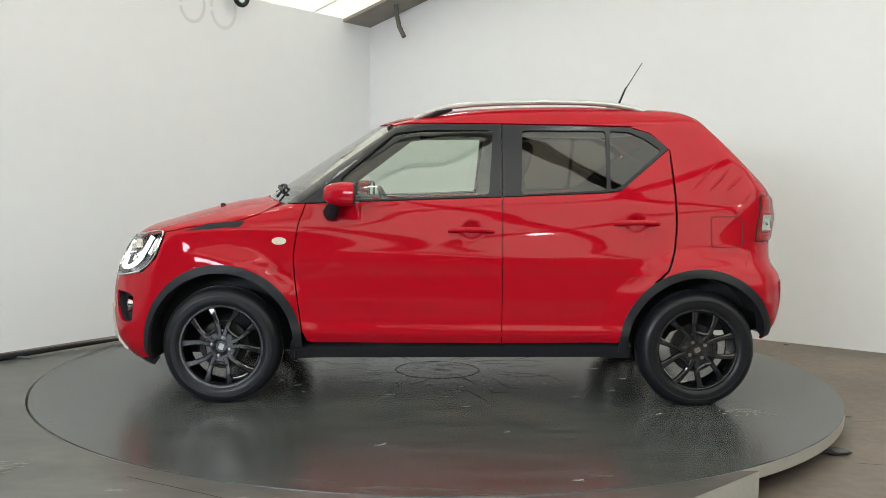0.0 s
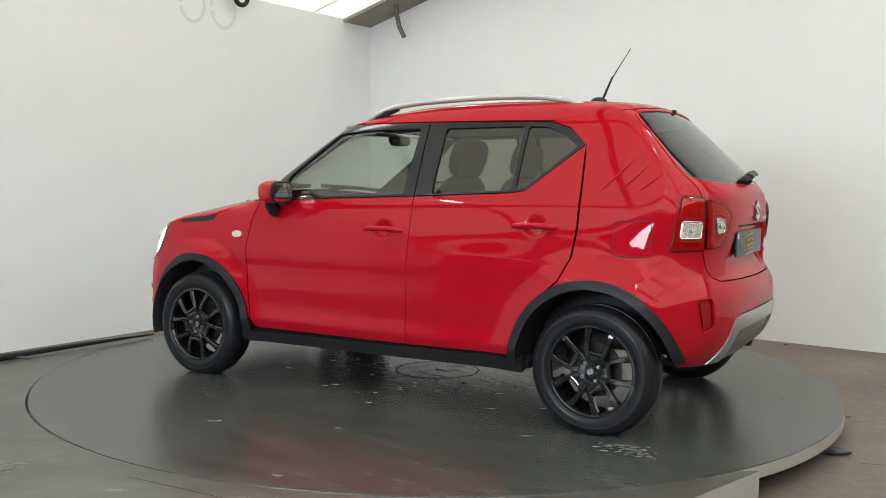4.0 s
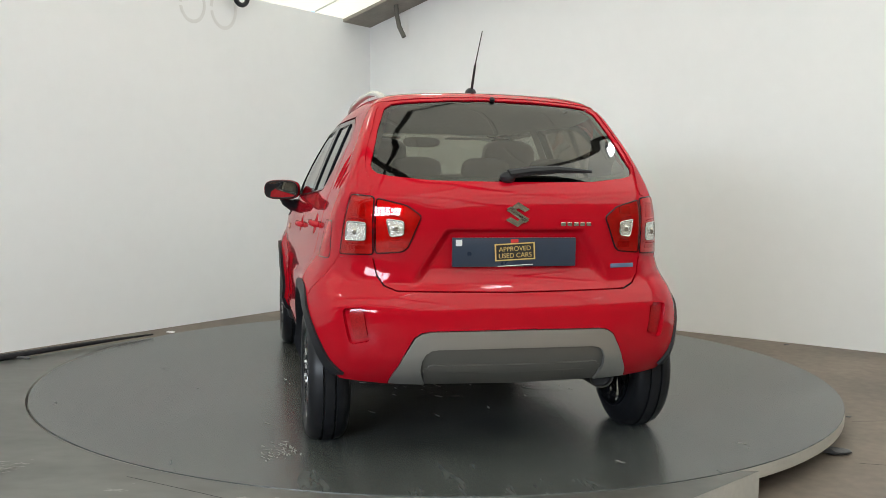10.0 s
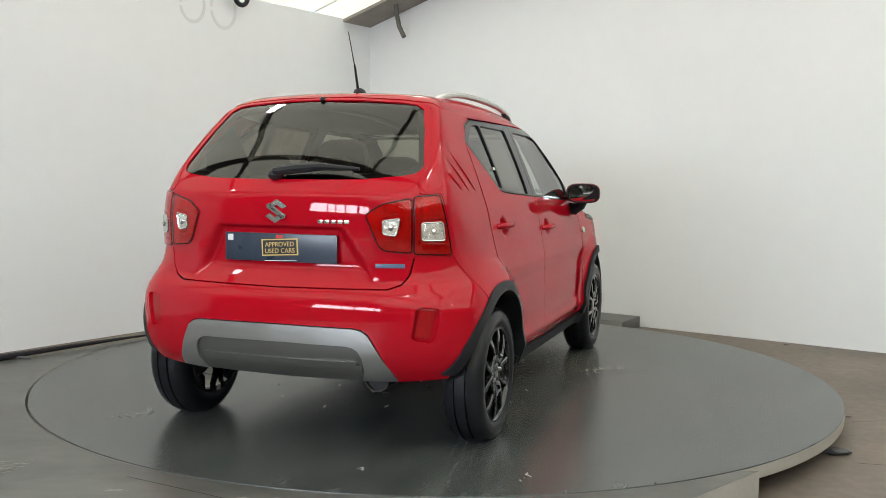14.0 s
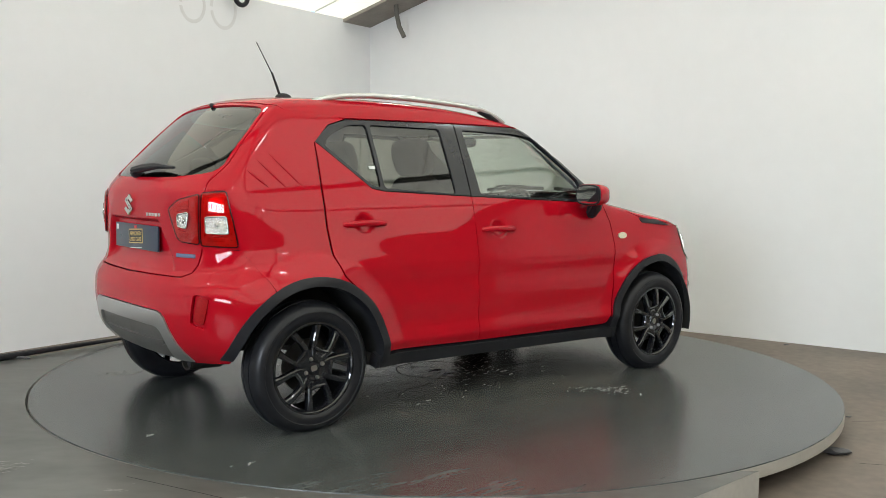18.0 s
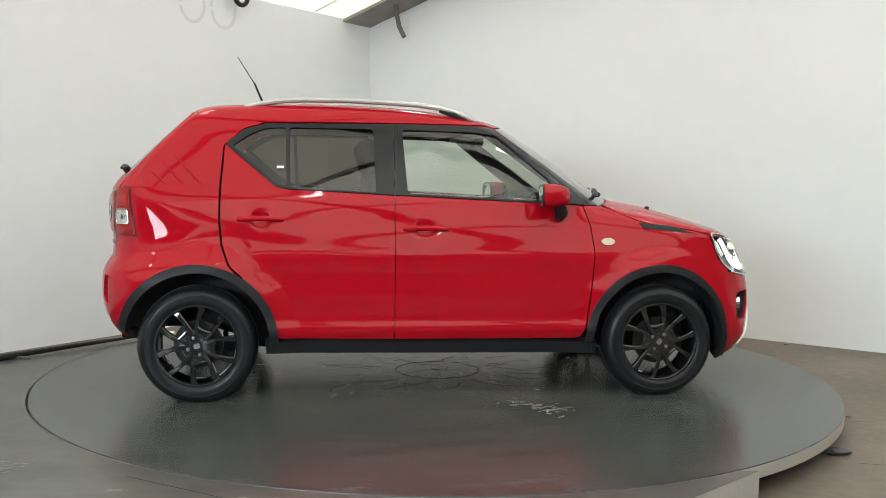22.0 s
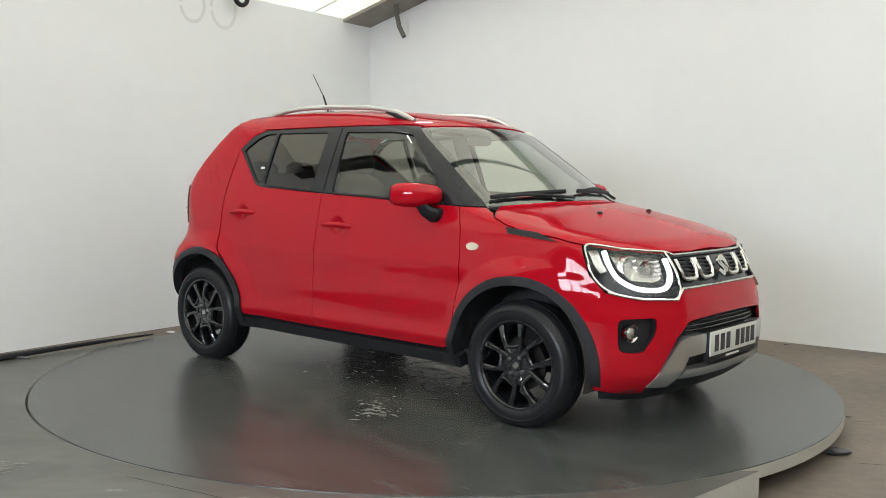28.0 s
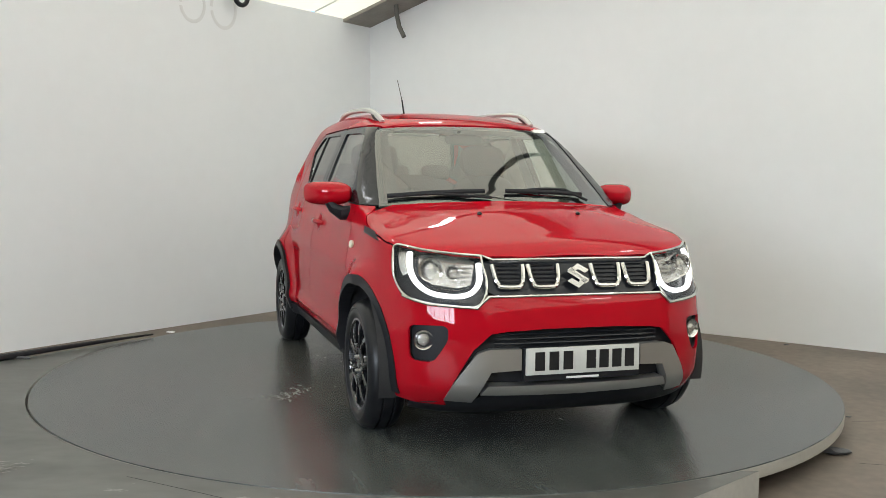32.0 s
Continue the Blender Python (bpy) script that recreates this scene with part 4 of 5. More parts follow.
for s in (-1, 1):
    for y0, y1 in ((0.078, 0.212), (0.236, 0.366)):
        path = flow([(y0, 0.797), (y0 + 0.004, 0.760), (y0 + 0.009, 0.730), (y0 + 0.020, 0.713), (y0 + 0.038, 0.709), (y1 - 0.038, 0.709), (y1 - 0.020, 0.713), (y1 - 0.009, 0.730), (y1 - 0.004, 0.760), (y1, 0.797)])
        part("grille_surround", Shape().tube(trace("nose", [(s * y, z) for y, z in path], -0.002), 0.0105, 8), CHROME, grille, "chrome U-shaped slot surround")
        for k in range(5):
            z = 0.728 + 0.017 * k
            part("grille_bar", Shape().tube(trace("nose", [(s * (y0 + 0.016), z), (s * (y0 + y1) / 2, z), (s * (y1 - 0.016), z)], -0.008), 0.004, 5), BLACK_TRIM, grille)


def crest(y, z, size, m):
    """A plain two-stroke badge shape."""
    a = [(-0.48, 0.16), (0.02, 0.5), (0.50, 0.22), (0.30, 0.10), (0.02, 0.26), (-0.16, 0.15), (0.46, -0.24), (0.30, -0.34), (-0.30, 0.06)]
    form = Shape()
    for k in (1, -1):
        form.slab([(k * p * size, k * q * size) for p, q in (a if k > 0 else a)], -0.004, 0.006, m)
    return form


def facing(x, y, z, heading, lean=0.0):
    """Local x across the picture, y up, z out of the car's end; heading 0 faces forward."""
    return Matrix.Translation((x, y, z)) @ Matrix.Rotation(radians(heading), 4, "Z") @ Matrix.Rotation(radians(lean), 4, "Y") @ Matrix(((0, 0, 1, 0), (1, 0, 0, 0), (0, 1, 0, 0), (0, 0, 0, 1)))


def stuck(view, u, v, off=0.0):
    """A frame on the body's skin: local z out of it, y up."""
    p = cast(view, [(u, v)], off)
    out = Vector(normal_at(p)[0])
    up = (Vector((0, 0, 1)) - out * out.z).normalized()
    side = up.cross(out)
    return Matrix.Translation(p[0]) @ Matrix((side, up, out)).transposed().to_4x4()


part("badge", crest(0, 0, 0.105, facing(1.852, 0, 0.752, 0, -15)), CHROME, car, "chrome badge in the grille", smooth=0)
strip = [lamp[2], (0.60, 0.648), lamp[3], (0.46, 0.630), lamp[4], (0.362, 0.645), (0.338, 0.671), (0.2, 0.674), (0.0, 0.675)]
bars("chrome_strip", "bow", strip, 0.0065, CHROME, off=0.004, label="chrome strip under lamp and grille")
bars("chrome_strip", "bow", lamp_line, 0.0055, CHROME, off=0.003, label="chrome strip round the lamp", closed=True, step_=0.02)
bars("chrome_strip", "bow", [lamp_top[-1], (0.33, 0.818), (0.15, 0.820), (0, 0.820)], 0.0055, CHROME, off=0.003, label="chrome strip above the grille")
skin("lamp_corner", "bow", lamp_line[:6] + [lamp_poly[0]], RED, off=-0.003, skirt=0, h=0.02)
lamps = skin("headlamp", "bow", lamp_line, BLACK_GLOSS, label="headlamp with a lit white U-shaped light", off=-0.05, skirt=0, h=0.03)
for i in (0, 1):
    rim, low = trace("bow", lamp_line, -0.002, bool(i)), trace("bow", lamp_line, -0.052, bool(i))
    n = len(rim)
    part("lamp_wall", Shape().add(rim + low, [(k, (k + 1) % n, n + (k + 1) % n, n + k) for k in range(n)]), BLACK_GLOSS, lamps[i])
skin("lamp_cover", "bow", lamp_line, LAMP_GLASS, lamps, "clear lamp cover", off=0.0, skirt=0, h=0.03)
skin("reflector_panel", "bow", [(0.625, 0.828), (0.60, 0.752), (0.55, 0.710), (0.45, 0.698), (0.410, 0.712), (0.400, 0.80), (0.44, 0.825)], LENS_CLEAR, lamps, "silver reflector panel", off=-0.043, skirt=0, h=0.03)
skin("marker_panel", "bow", [(0.712, 0.838), (0.674, 0.842), (0.662, 0.79), (0.645, 0.752), (0.670, 0.742), (0.692, 0.775)], LENS_CLEAR, lamps, "clear marker lamp panel", off=-0.03, skirt=0.01, h=0.02)
drl = [(0.652, 0.838), (0.638, 0.778), (0.608, 0.722), (0.556, 0.684), (0.50, 0.670), (0.44, 0.669), (0.403, 0.682), (0.382, 0.709), (0.376, 0.742), (0.382, 0.80)]
bars("daytime_light", "bow", flow(drl), 0.0135, DRL, lamps, off=-0.016, label="lit white U-shaped daytime light", flat=0.8)
for i in (0, 1):
    for u, z, r in ((0.562, 0.772, 0.046), (0.476, 0.762, 0.030)):
        c = trace("bow", [(u, z)], -0.035, bool(i))[0]
        m = look(c, c - Vector((1, 0.2 * (-1 if i else 1), 0)))
        part("reflector", Shape().lathe([(0.0001, -0.012), (r * 0.6, -0.010), (r, 0.018), (r * 1.12, 0.020), (r * 1.12, -0.01)], 24, m), CHROME, lamps[i], "chrome reflector bowl")
        part("projector_lens", Shape().ball((0, 0, 0.0), (r * 0.66, r * 0.66, r * 0.42), 16, m=m), LENS_CLEAR, lamps[i])
    form = Shape()
    for k in range(4):
        c = trace("bow", [(0.430, 0.735 + 0.018 * k)], -0.03, bool(i))[0]
        form.box((c.x - 0.008, c.y - 0.03, c.z - 0.007), (c.x + 0.008, c.y + 0.03, c.z + 0.007), r=0.003)
    part("indicator_bowl", form, LENS_CLEAR, lamps[i])
tags = skin("side_indicator", "side", [(0.928 + 0.037 * math.cos(q), 0.830 + 0.019 * math.sin(q)) for q in (math.tau * k / 16 for k in range(16))], AMBER, label="small clear oval side indicator", off=0.008, h=0.02)

# number plate at the front: bars in place of characters
plate = part("number_plate", Shape().box((1.921, -0.262, 0.350), (1.930, 0.262, 0.463), r=0.003), PLATE_WHITE, car, "white number plate with dark bars")
part("plate_holder", Shape().box((1.895, -0.268, 0.322), (1.9205, 0.268, 0.462), r=0.004), BLACK_TRIM, car, "black number plate holder")
for k, (y0, y1) in enumerate(((-0.222, -0.178), (-0.158, -0.114), (-0.094, -0.050), (0.012, 0.056), (0.072, 0.116), (0.132, 0.176), (0.192, 0.236))):
    part("character_bar", Shape().box((1.9300, y0, 0.368), (1.9312, y1, 0.446)), INK, plate, smooth=0)
part("character_bar", Shape().box((1.9208, -0.075, 0.328), (1.9218, 0.075, 0.337)), WHITE, plate, smooth=0)

# tailgate, rear window, lamps, bumper
rear_glass = [(0.0, 1.147), (0.19, 1.147), (0.346, 1.150), (0.50, 1.165), (0.548, 1.175), (0.566, 1.19), (0.572, 1.21), (0.522, 1.363), (0.482, 1.458), (0.447, 1.480), (0.388, 1.489), (0.186, 1.502), (0.0, 1.505)]
gate = [(0.0, 0.703), (0.482, 0.709), (0.530, 0.728), (0.556, 0.765), (0.572, 0.845), (0.578, 0.860), (0.578, 1.078), (0.566, 1.130), (0.582, 1.185), (0.586, 1.215), (0.536, 1.368), (0.494, 1.468), (0.452, 1.490), (0.388, 1.499), (0.186, 1.511), (0.0, 1.514)]
hatch = panel("tailgate", "tail", across(gate), RED, car, "red tailgate with a plate recess", holes=[across(rear_glass)], h=0.014)
panel("rear_window", "tail", across(rear_glass), GLASS_TAIL, hatch, "dark privacy rear window", off=-0.006, skirt=0, h=0.04)
inner = [(y * 0.95, 1.32 + (z - 1.32) * 0.90) for y, z in rear_glass]
panel("window_border", "tail", across(rear_glass), BLACK_GLOSS, hatch, "black printed window edge", holes=[across(inner)], off=-0.009, skirt=0, h=0.03)
tail_out = [(0.656, 1.090), (0.553, 1.082), (0.553, 0.849), (0.707, 0.844), (0.688, 0.95)]
tail_in = [(0.543, 1.076), (0.430, 1.048), (0.374, 1.006), (0.424, 0.880), (0.445, 0.862), (0.545, 0.853)]
for name, line, clear in (("tail_lamp", tail_out, [(0.662, 0.980), (0.576, 0.976), (0.579, 0.905), (0.672, 0.903)]), ("tailgate_lamp", tail_in, [(0.500, 0.994), (0.436, 0.984), (0.438, 0.930), (0.486, 0.922)])):
    units = skin(name, "stern", rounded(line, 0.014), LAMP_BED, label="glossy red tail lamp with a clear window", off=0.003, skirt=0.03, h=0.02)
    skin("lens_cover", "stern", rounded(line, 0.016), LENS_RED, units, "clear red lens", off=0.012, skirt=0.009, h=0.02)
    skin("clear_window", "stern", rounded(clear, 0.012), LENS_CLEAR, units, "clear silver lamp window", off=0.0135, skirt=0.004, h=0.012)
    bars("window_rim", "stern", rounded(clear, 0.012), 0.003, CHROME, units, off=0.013, closed=True, step_=0.02, n=6)
    (ua, za), (ub, zb), (uc, zc), (ud, zd) = clear
    mid_u = (ua + ub + uc + ud) / 4
    for z0, z1 in ((za + 0.022, max(z for _, z in line) - 0.026), (zd - 0.020, min(z for _, z in line) + 0.024)):
        inset = [(mid_u + (u - mid_u) * 0.82, z) for u, z in ((ua, z0), (ub, z0), (ub, z1), (ua, z1))]
        skin("red_reflector", "stern", inset, RED_BOWL, units, "bright red reflector bowl", off=0.007, skirt=0.004, h=0.02)
    for i in (0, 1):
        bulb = trace("stern", [(mid_u, (za + zb + zc + zd) / 4)], 0.014, bool(i))[0]
        part("bulb", Shape().ball(bulb, (0.004, 0.013, 0.013), 12), CHROME, units[i])
    bars("lens_step", "stern", [(ua - 0.004, za + 0.012), ((ua + ub) / 2, za + 0.013), (ub + 0.004, zb + 0.012)], 0.0022, REFLEX, units, off=0.0122)
    bars("lens_step", "stern", [(ud - 0.004, zd - 0.012), ((uc + ud) / 2, zd - 0.012), (uc + 0.004, zc - 0.012)], 0.0022, REFLEX, units, off=0.0122)
    bars("lamp_seal", "stern", rounded(line, 0.014), 0.003, BLACK_GLOSS, units, off=0.004, closed=True)
skin("lamp_surround", "stern", [(0.728, 0.832), (0.702, 0.95), (0.676, 1.112), (0.53, 1.102), (0.53, 0.832)], RED, off=-0.0035, skirt=0, h=0.02)
rear_seam = swap("side", "stern", [(-1.424, 0.660)])
rear_arch = swap("side", "stern", arc(-HUB, AXLE, ARCH + 0.006, 120, 166, 14))
skid_r = [(0.0, 0.553), (0.330, 0.550), (0.362, 0.543), (0.386, 0.524), (0.446, 0.410), (0.506, 0.326)]
half = [(0.0, 0.697)] + swap("tail", "stern", [(0.484, 0.703), (0.535, 0.723), (0.562, 0.762), (0.577, 0.836)]) + [(0.714, 0.830)] + rear_seam + rear_arch + [(0.68, 0.335), (0.498, 0.318)]
reflector = rounded([(0.612, 0.622), (0.562, 0.628), (0.545, 0.520), (0.590, 0.508)], 0.012)
niche = rounded([(0.632, 0.634), (0.548, 0.642), (0.530, 0.508), (0.604, 0.488)], 0.02)
stern = panel("rear_bumper", "stern", half + skid_r[::-1] + [(-u, z) for u, z in skid_r[1:]] + [(-u, z) for u, z in half[:0:-1]], RED, car, h=0.028, holes=[niche, [(-u, z) for u, z in niche]])
(u0, z0), (u1, z1) = rear_seam[0], (0.714, 0.834)
skin("bumper_joint", "stern", [(u0 - 0.012, z0 - 0.012), (u0 + 0.012, z0 + 0.012), (u1 + 0.012, z1 + 0.004), (u1 - 0.012, z1 - 0.008)], RED, off=-0.003, skirt=0, h=0.02)
nests = skin("reflector_recess", "stern", niche, RED, label="red recess round the reflector", off=-0.020, skirt=0, h=0.03)
for i in (0, 1):
    rim, low = trace("stern", niche, 0.0, bool(i)), trace("stern", niche, -0.022, bool(i))
    n = len(rim)
    part("recess_wall", Shape().add(rim + low, [(k, (k + 1) % n, n + (k + 1) % n, n + k) for k in range(n)]), RED, nests[i])
skin("rear_reflector", "stern", reflector, REFLEX, label="upright dark red reflector in the bumper", off=-0.012, skirt=0.01, h=0.03)
panel("rear_skid", "stern", across([(0, 0.549), (0.328, 0.546), (0.358, 0.539), (0.381, 0.521), (0.442, 0.408), (0.504, 0.322), (0.372, 0.316), (0.372, 0.38), (0.362, 0.425), (0.346, 0.455), (0.326, 0.469), (0.30, 0.474), (0, 0.476)]), SKID, car, "satin silver rear skid plate", off=0.006, skirt=0.04, h=0.03)
panel("skid_inset", "stern", across([(0, 0.486), (0.345, 0.478), (0.398, 0.396), (0.35, 0.352), (0, 0.350)]), GREY_SKID, car, "darker inset of the rear skid plate", off=-0.010, skirt=0.03, h=0.03)
panel("skid_lip", "stern", across([(0, 0.402), (0.30, 0.404), (0.325, 0.406), (0.342, 0.402), (0.346, 0.392), (0.330, 0.381), (0.30, 0.375), (0, 0.370)]), GREY_SKID, car, "grey lip of the rear skid plate", off=0.0, skirt=0.03, h=0.03)
panel("skid_under", "stern", across([(0, 0.368), (0.30, 0.372), (0.36, 0.392), (0.38, 0.318), (0, 0.312)]), GREY_SKID, car, "dark lower face of the rear skid plate", off=-0.006, skirt=0.05, h=0.03)
part("exhaust_pipe", Shape().lathe([(0.038, 0.05), (0.040, 0.0), (0.044, -0.002), (0.045, 0.16)], 24, Matrix.Translation((-1.655, -0.415, 0.318)) @ Matrix.Rotation(radians(90), 4, "Y") @ Matrix.Diagonal((1.1, 1.25, 1, 1))), BRAKE, car, "dull steel exhaust tip")
part("exhaust_bore", Shape().lathe([(0.0001, 0.02), (0.0395, 0.02)], 24, Matrix.Translation((-1.655, -0.415, 0.318)) @ Matrix.Rotation(radians(90), 4, "Y") @ Matrix.Diagonal((1.1, 1.25, 1, 1))), DARK, car)
part("badge", crest(0, 0, 0.100, stuck("tail", 0, 1.015, 0.003)), CHROME, hatch, "chrome badge on the tailgate", smooth=0)
for k in range(5):
    y = -0.185 - 0.0285 * k
    part("name_bar", Shape().box((-0.011, -0.008, -0.004), (0.011, 0.008, 0.003), stuck("tail", y - 0.0125, 0.976), r=0.0025), CHROME, hatch, "chrome name bar")
part("small_badge", Shape().box((-0.06, -0.009, -0.006), (0.06, 0.009, 0.005), stuck("tail", -0.482, 0.800), r=0.003), BADGE_BLUE, hatch, "small blue and chrome badge")
rear_plate = part("show_plate", Shape().box((-1.722, -0.262, 0.802), (-1.712, 0.262, 0.920), r=0.003), NAVY, hatch, "navy show plate with a gold sign")
sign = facing(-1.7225, 0.0, 0.862, 180, 0) @ Matrix.Rotation(radians(3), 4, "Z")
part("sign_frame", Shape().slab([(-0.085, -0.034), (0.085, -0.034), (0.085, 0.036), (-0.085, 0.036)], 0, 0.0012, sign), GOLD, rear_plate, "gold sign with black words", smooth=0)
part("sign_field", Shape().slab([(-0.079, -0.029), (0.079, -0.029), (0.079, 0.031), (-0.079, 0.031)], 0.0012, 0.0018, sign), INK, rear_plate, smooth=0)
for word, dy in (("APPROVED", 0.004), ("USED CARS", -0.023)):
    text = bpy.data.curves.new("words", "FONT")
    text.body, text.size, text.align_x, text.extrude = word, 0.0275, "CENTER", 0.0004
    holder = bpy.data.objects.new("words", text)
    scene.collection.objects.link(holder)
    data = bpy.data.meshes.new_from_object(holder.evaluated_get(bpy.context.evaluated_depsgraph_get()))
    bpy.data.objects.remove(holder)
    data.transform(sign @ Matrix.Translation((0, dy, 0.0024)))
    data.materials.clear()
    data.materials.append(GOLD)
    part("sign_words", data, GOLD, rear_plate, "gold words " + word)
part("sign_mark", Shape().slab([(-0.016, 0.038), (0.016, 0.038), (0.016, 0.052), (-0.016, 0.052)], 0, 0.0015, sign), LOGO_RED, rear_plate, smooth=0)
part("address_bar", Shape().slab([(-0.075, -0.0565), (0.075, -0.0565), (0.075, -0.0535), (-0.075, -0.0535)], 0, 0.001, sign), WHITE, rear_plate, smooth=0)
part("corner_mark", Shape().slab([(-0.248, 0.024), (-0.222, 0.024), (-0.222, 0.050), (-0.248, 0.050)], 0, 0.001, facing(-1.7225, 0.0, 0.862, 180)), WHITE, rear_plate, smooth=0)

def pod_form(rows, s):
    """The shell of a door mirror: rounded sections (x, half width, half height) from its back to its nose."""
    form, n = Shape(), 32
    for x, w, h in rows:
        for q in (math.tau * k / n for k in range(n)):
            c, d = math.cos(q), math.sin(q)
            form.v.append((x - 0.12 * w * c * s * s, s * (0.846 - 0.25 * (x - 0.55) + w * math.copysign(abs(c) ** 0.62, c)), 1.072 + h * math.copysign(abs(d) ** 0.62, d)))
    form.f = [(i * n + j, i * n + (j + 1) % n, (i + 1) * n + (j + 1) % n, (i + 1) * n + j) for i in range(len(rows) - 1) for j in range(n)] + [tuple(range(n)), tuple((len(rows) - 1) * n + j for j in range(n))]
    return form


# wipers, washers, aerial, rails, mirrors, handles
for y0, y1, x1 in ((0.47, 0.02, 0.0), (-0.10, -0.56, 0.0)):
    pts = [(1.075 - 0.42 * y0 * y0, y0), (1.060 - 0.40 * y0 * y0 - 0.02, y0 - 0.12 if y0 > 0 else y0 - 0.12), (1.035 - 0.40 * y1 * y1, y1)]
    wiper = part("front_wiper", Shape().tube(trace("top", dense(pts, 0.06)[:-6], 0.008), 0.008, 6), BLACK_TRIM, car, "black windscreen wiper")
    part("wiper_blade", Shape().tube(trace("top", [(1.03 - 0.40 * y * y, y) for y in (y0 - 0.02, y0 - 0.15, y0 - 0.3, y1 - 0.03)], 0.010), 0.008, 6, flat=1.6), BLACK_TRIM, wiper)
part("scuttle", panel_mesh("scuttle", "top", both([(1.098 - 0.42 * y * y, y) for y in (0, 0.15, 0.3, 0.45, 0.6)] + [(1.055 - 0.42 * y * y, y) for y in (0.65, 0.45, 0.3, 0.15, 0)]), BLACK_TRIM, off=-0.012, h=0.04), BLACK_TRIM, car, "black scuttle panel")
for y in (0.253, -0.253):
    part("washer_jet", Shape().ball(trace("top", [(1.318, y)], 0.004)[0], (0.016, 0.011, 0.010), 10), BLACK_TRIM, car, "black washer jet")
blade = part("rear_wiper", Shape().tube(trace("tail", [(0.03, 1.178), (-0.06, 1.190), (-0.18, 1.200), (-0.34, 1.192)], 0.028), [0.024, 0.025, 0.020, 0.008], 8, flat=0.8), BLACK_TRIM, hatch, "black rear wiper")
part("wiper_hub", Shape().ball(trace("tail", [(0.03, 1.165)], 0.012)[0], (0.03, 0.035, 0.024), 12), BLACK_TRIM, blade)
aerial = part("aerial", Shape().tube([(-0.935, 0, 1.578), (-0.985, -0.004, 1.695), (-0.99, -0.004, 1.70), (-1.080, -0.013, 1.844)], [0.007, 0.0055, 0.0028, 0.0022], 8), BLACK_TRIM, car, "black roof aerial")
part("aerial_foot", Shape().ball((-0.915, 0, 1.568), (0.050, 0.027, 0.028), 14), BLACK_TRIM, aerial)
rail = [(0.250, 1.471), (0.195, 1.496), (0.13, 1.520), (0.06, 1.538), (-0.08, 1.554), (-0.25, 1.563), (-0.45, 1.570), (-0.67, 1.570), (-0.82, 1.561), (-0.93, 1.544), (-1.02, 1.516), (-1.075, 1.486)]
for s in (1, -1):
    y = [0.455 - 0.003 * k + 0.026 * math.sin(math.pi * k / 11) for k in range(12)]
    bar = part("roof_rail", Shape().tube([(x, s * yy, z) for (x, z), yy in zip(rail, y)], [0.014] + [0.018] * 10 + [0.014], 10, flat=0.8), SILVER, car, "satin silver roof rail")
    for a, b, w in (((0.20, 1.475), (0.05, 1.528), 0.456), ((-0.90, 1.535), (-1.05, 1.485), 0.430)):
        form = Shape().tube([(a[0], s * (w + 0.004), a[1]), ((a[0] + b[0]) / 2, s * (w + 0.010), (a[1] + b[1]) / 2 + 0.004), (b[0], s * (w + 0.008), b[1])], [0.014, 0.018, 0.012], 8, flat=1.0)
        part("rail_foot", form, BLACK_TRIM, bar, "black foot of the roof rail")
for i in (0, 1):
    s = -1 if i else 1
    door = doors_f[i]
    pod = part("door_mirror", pod_form([(0.548, 0.100, 0.056), (0.553, 0.105, 0.060), (0.59, 0.107, 0.062), (0.63, 0.104, 0.059), (0.665, 0.094, 0.051), (0.688, 0.075, 0.040), (0.700, 0.048, 0.025), (0.704, 0.015, 0.008)], s), RED, door, "red door mirror")
    part("mirror_rim", pod_form([(0.5445, 0.090, 0.047), (0.540, 0.096, 0.052), (0.541, 0.101, 0.057), (0.549, 0.103, 0.0585)], s), BLACK_TRIM, pod, "black rim of the mirror")
    part("mirror_glass", Shape().slab(rounded([(-0.091, -0.048), (0.091, -0.048), (0.091, 0.048), (-0.091, 0.048)], 0.035), 0, 0.002, facing(0.5455, s * 0.846, 1.072, 180 + 5 * s, 0)), MIRROR, pod, "mirror glass")
    part("mirror_arm", Shape().tube([(0.680, s * 0.725, 0.972), (0.670, s * 0.775, 0.972), (0.655, s * 0.815, 0.995), (0.64, s * 0.84, 1.035)], [0.042, 0.042, 0.036, 0.030], 10, flat=0.75, up=(0, 1, 0)), BLACK_TRIM, pod, "black mirror arm")
    for hx, hz, d2 in ((-0.05, 0.893, door), (-0.90, 0.938, doors_r[i])):
        pts = [(hx + 0.118, hz - 0.004), (hx + 0.09, hz), (hx + 0.04, hz + 0.003), (hx - 0.04, hz + 0.003), (hx - 0.09, hz), (hx - 0.118, hz - 0.004)]
        base = cast("side", [(hx + 0.16, hz), (hx - 0.16, hz)])
        y0, y1 = base[0][1], base[1][1]
        path = [(x, s * (y0 + (y1 - y0) * (hx + 0.16 - x) / 0.32 + o), z) for (x, z), o in zip(pts, (-0.002, 0.016, 0.026, 0.027, 0.018, -0.002))]
        part("door_handle", Shape().tube(path, [0.009, 0.012, 0.0125, 0.0125, 0.012, 0.009], 10, flat=1.15), RED, d2, "red pull handle")

p = trace("side", [(-0.805, 1.205)], 0.001, True)[0]
part("glass_sticker", Shape().slab([(-0.018, -0.007), (0.018, -0.007), (0.018, 0.007), (-0.018, 0.007)], 0, 0.001, Matrix.Translation(p) @ Matrix.Rotation(radians(68), 4, "X")), WHITE, doors_r[1], "small white sticker on the glass", smooth=0)
p = trace("top", [(0.385, 0.44)], 0.001)[0]
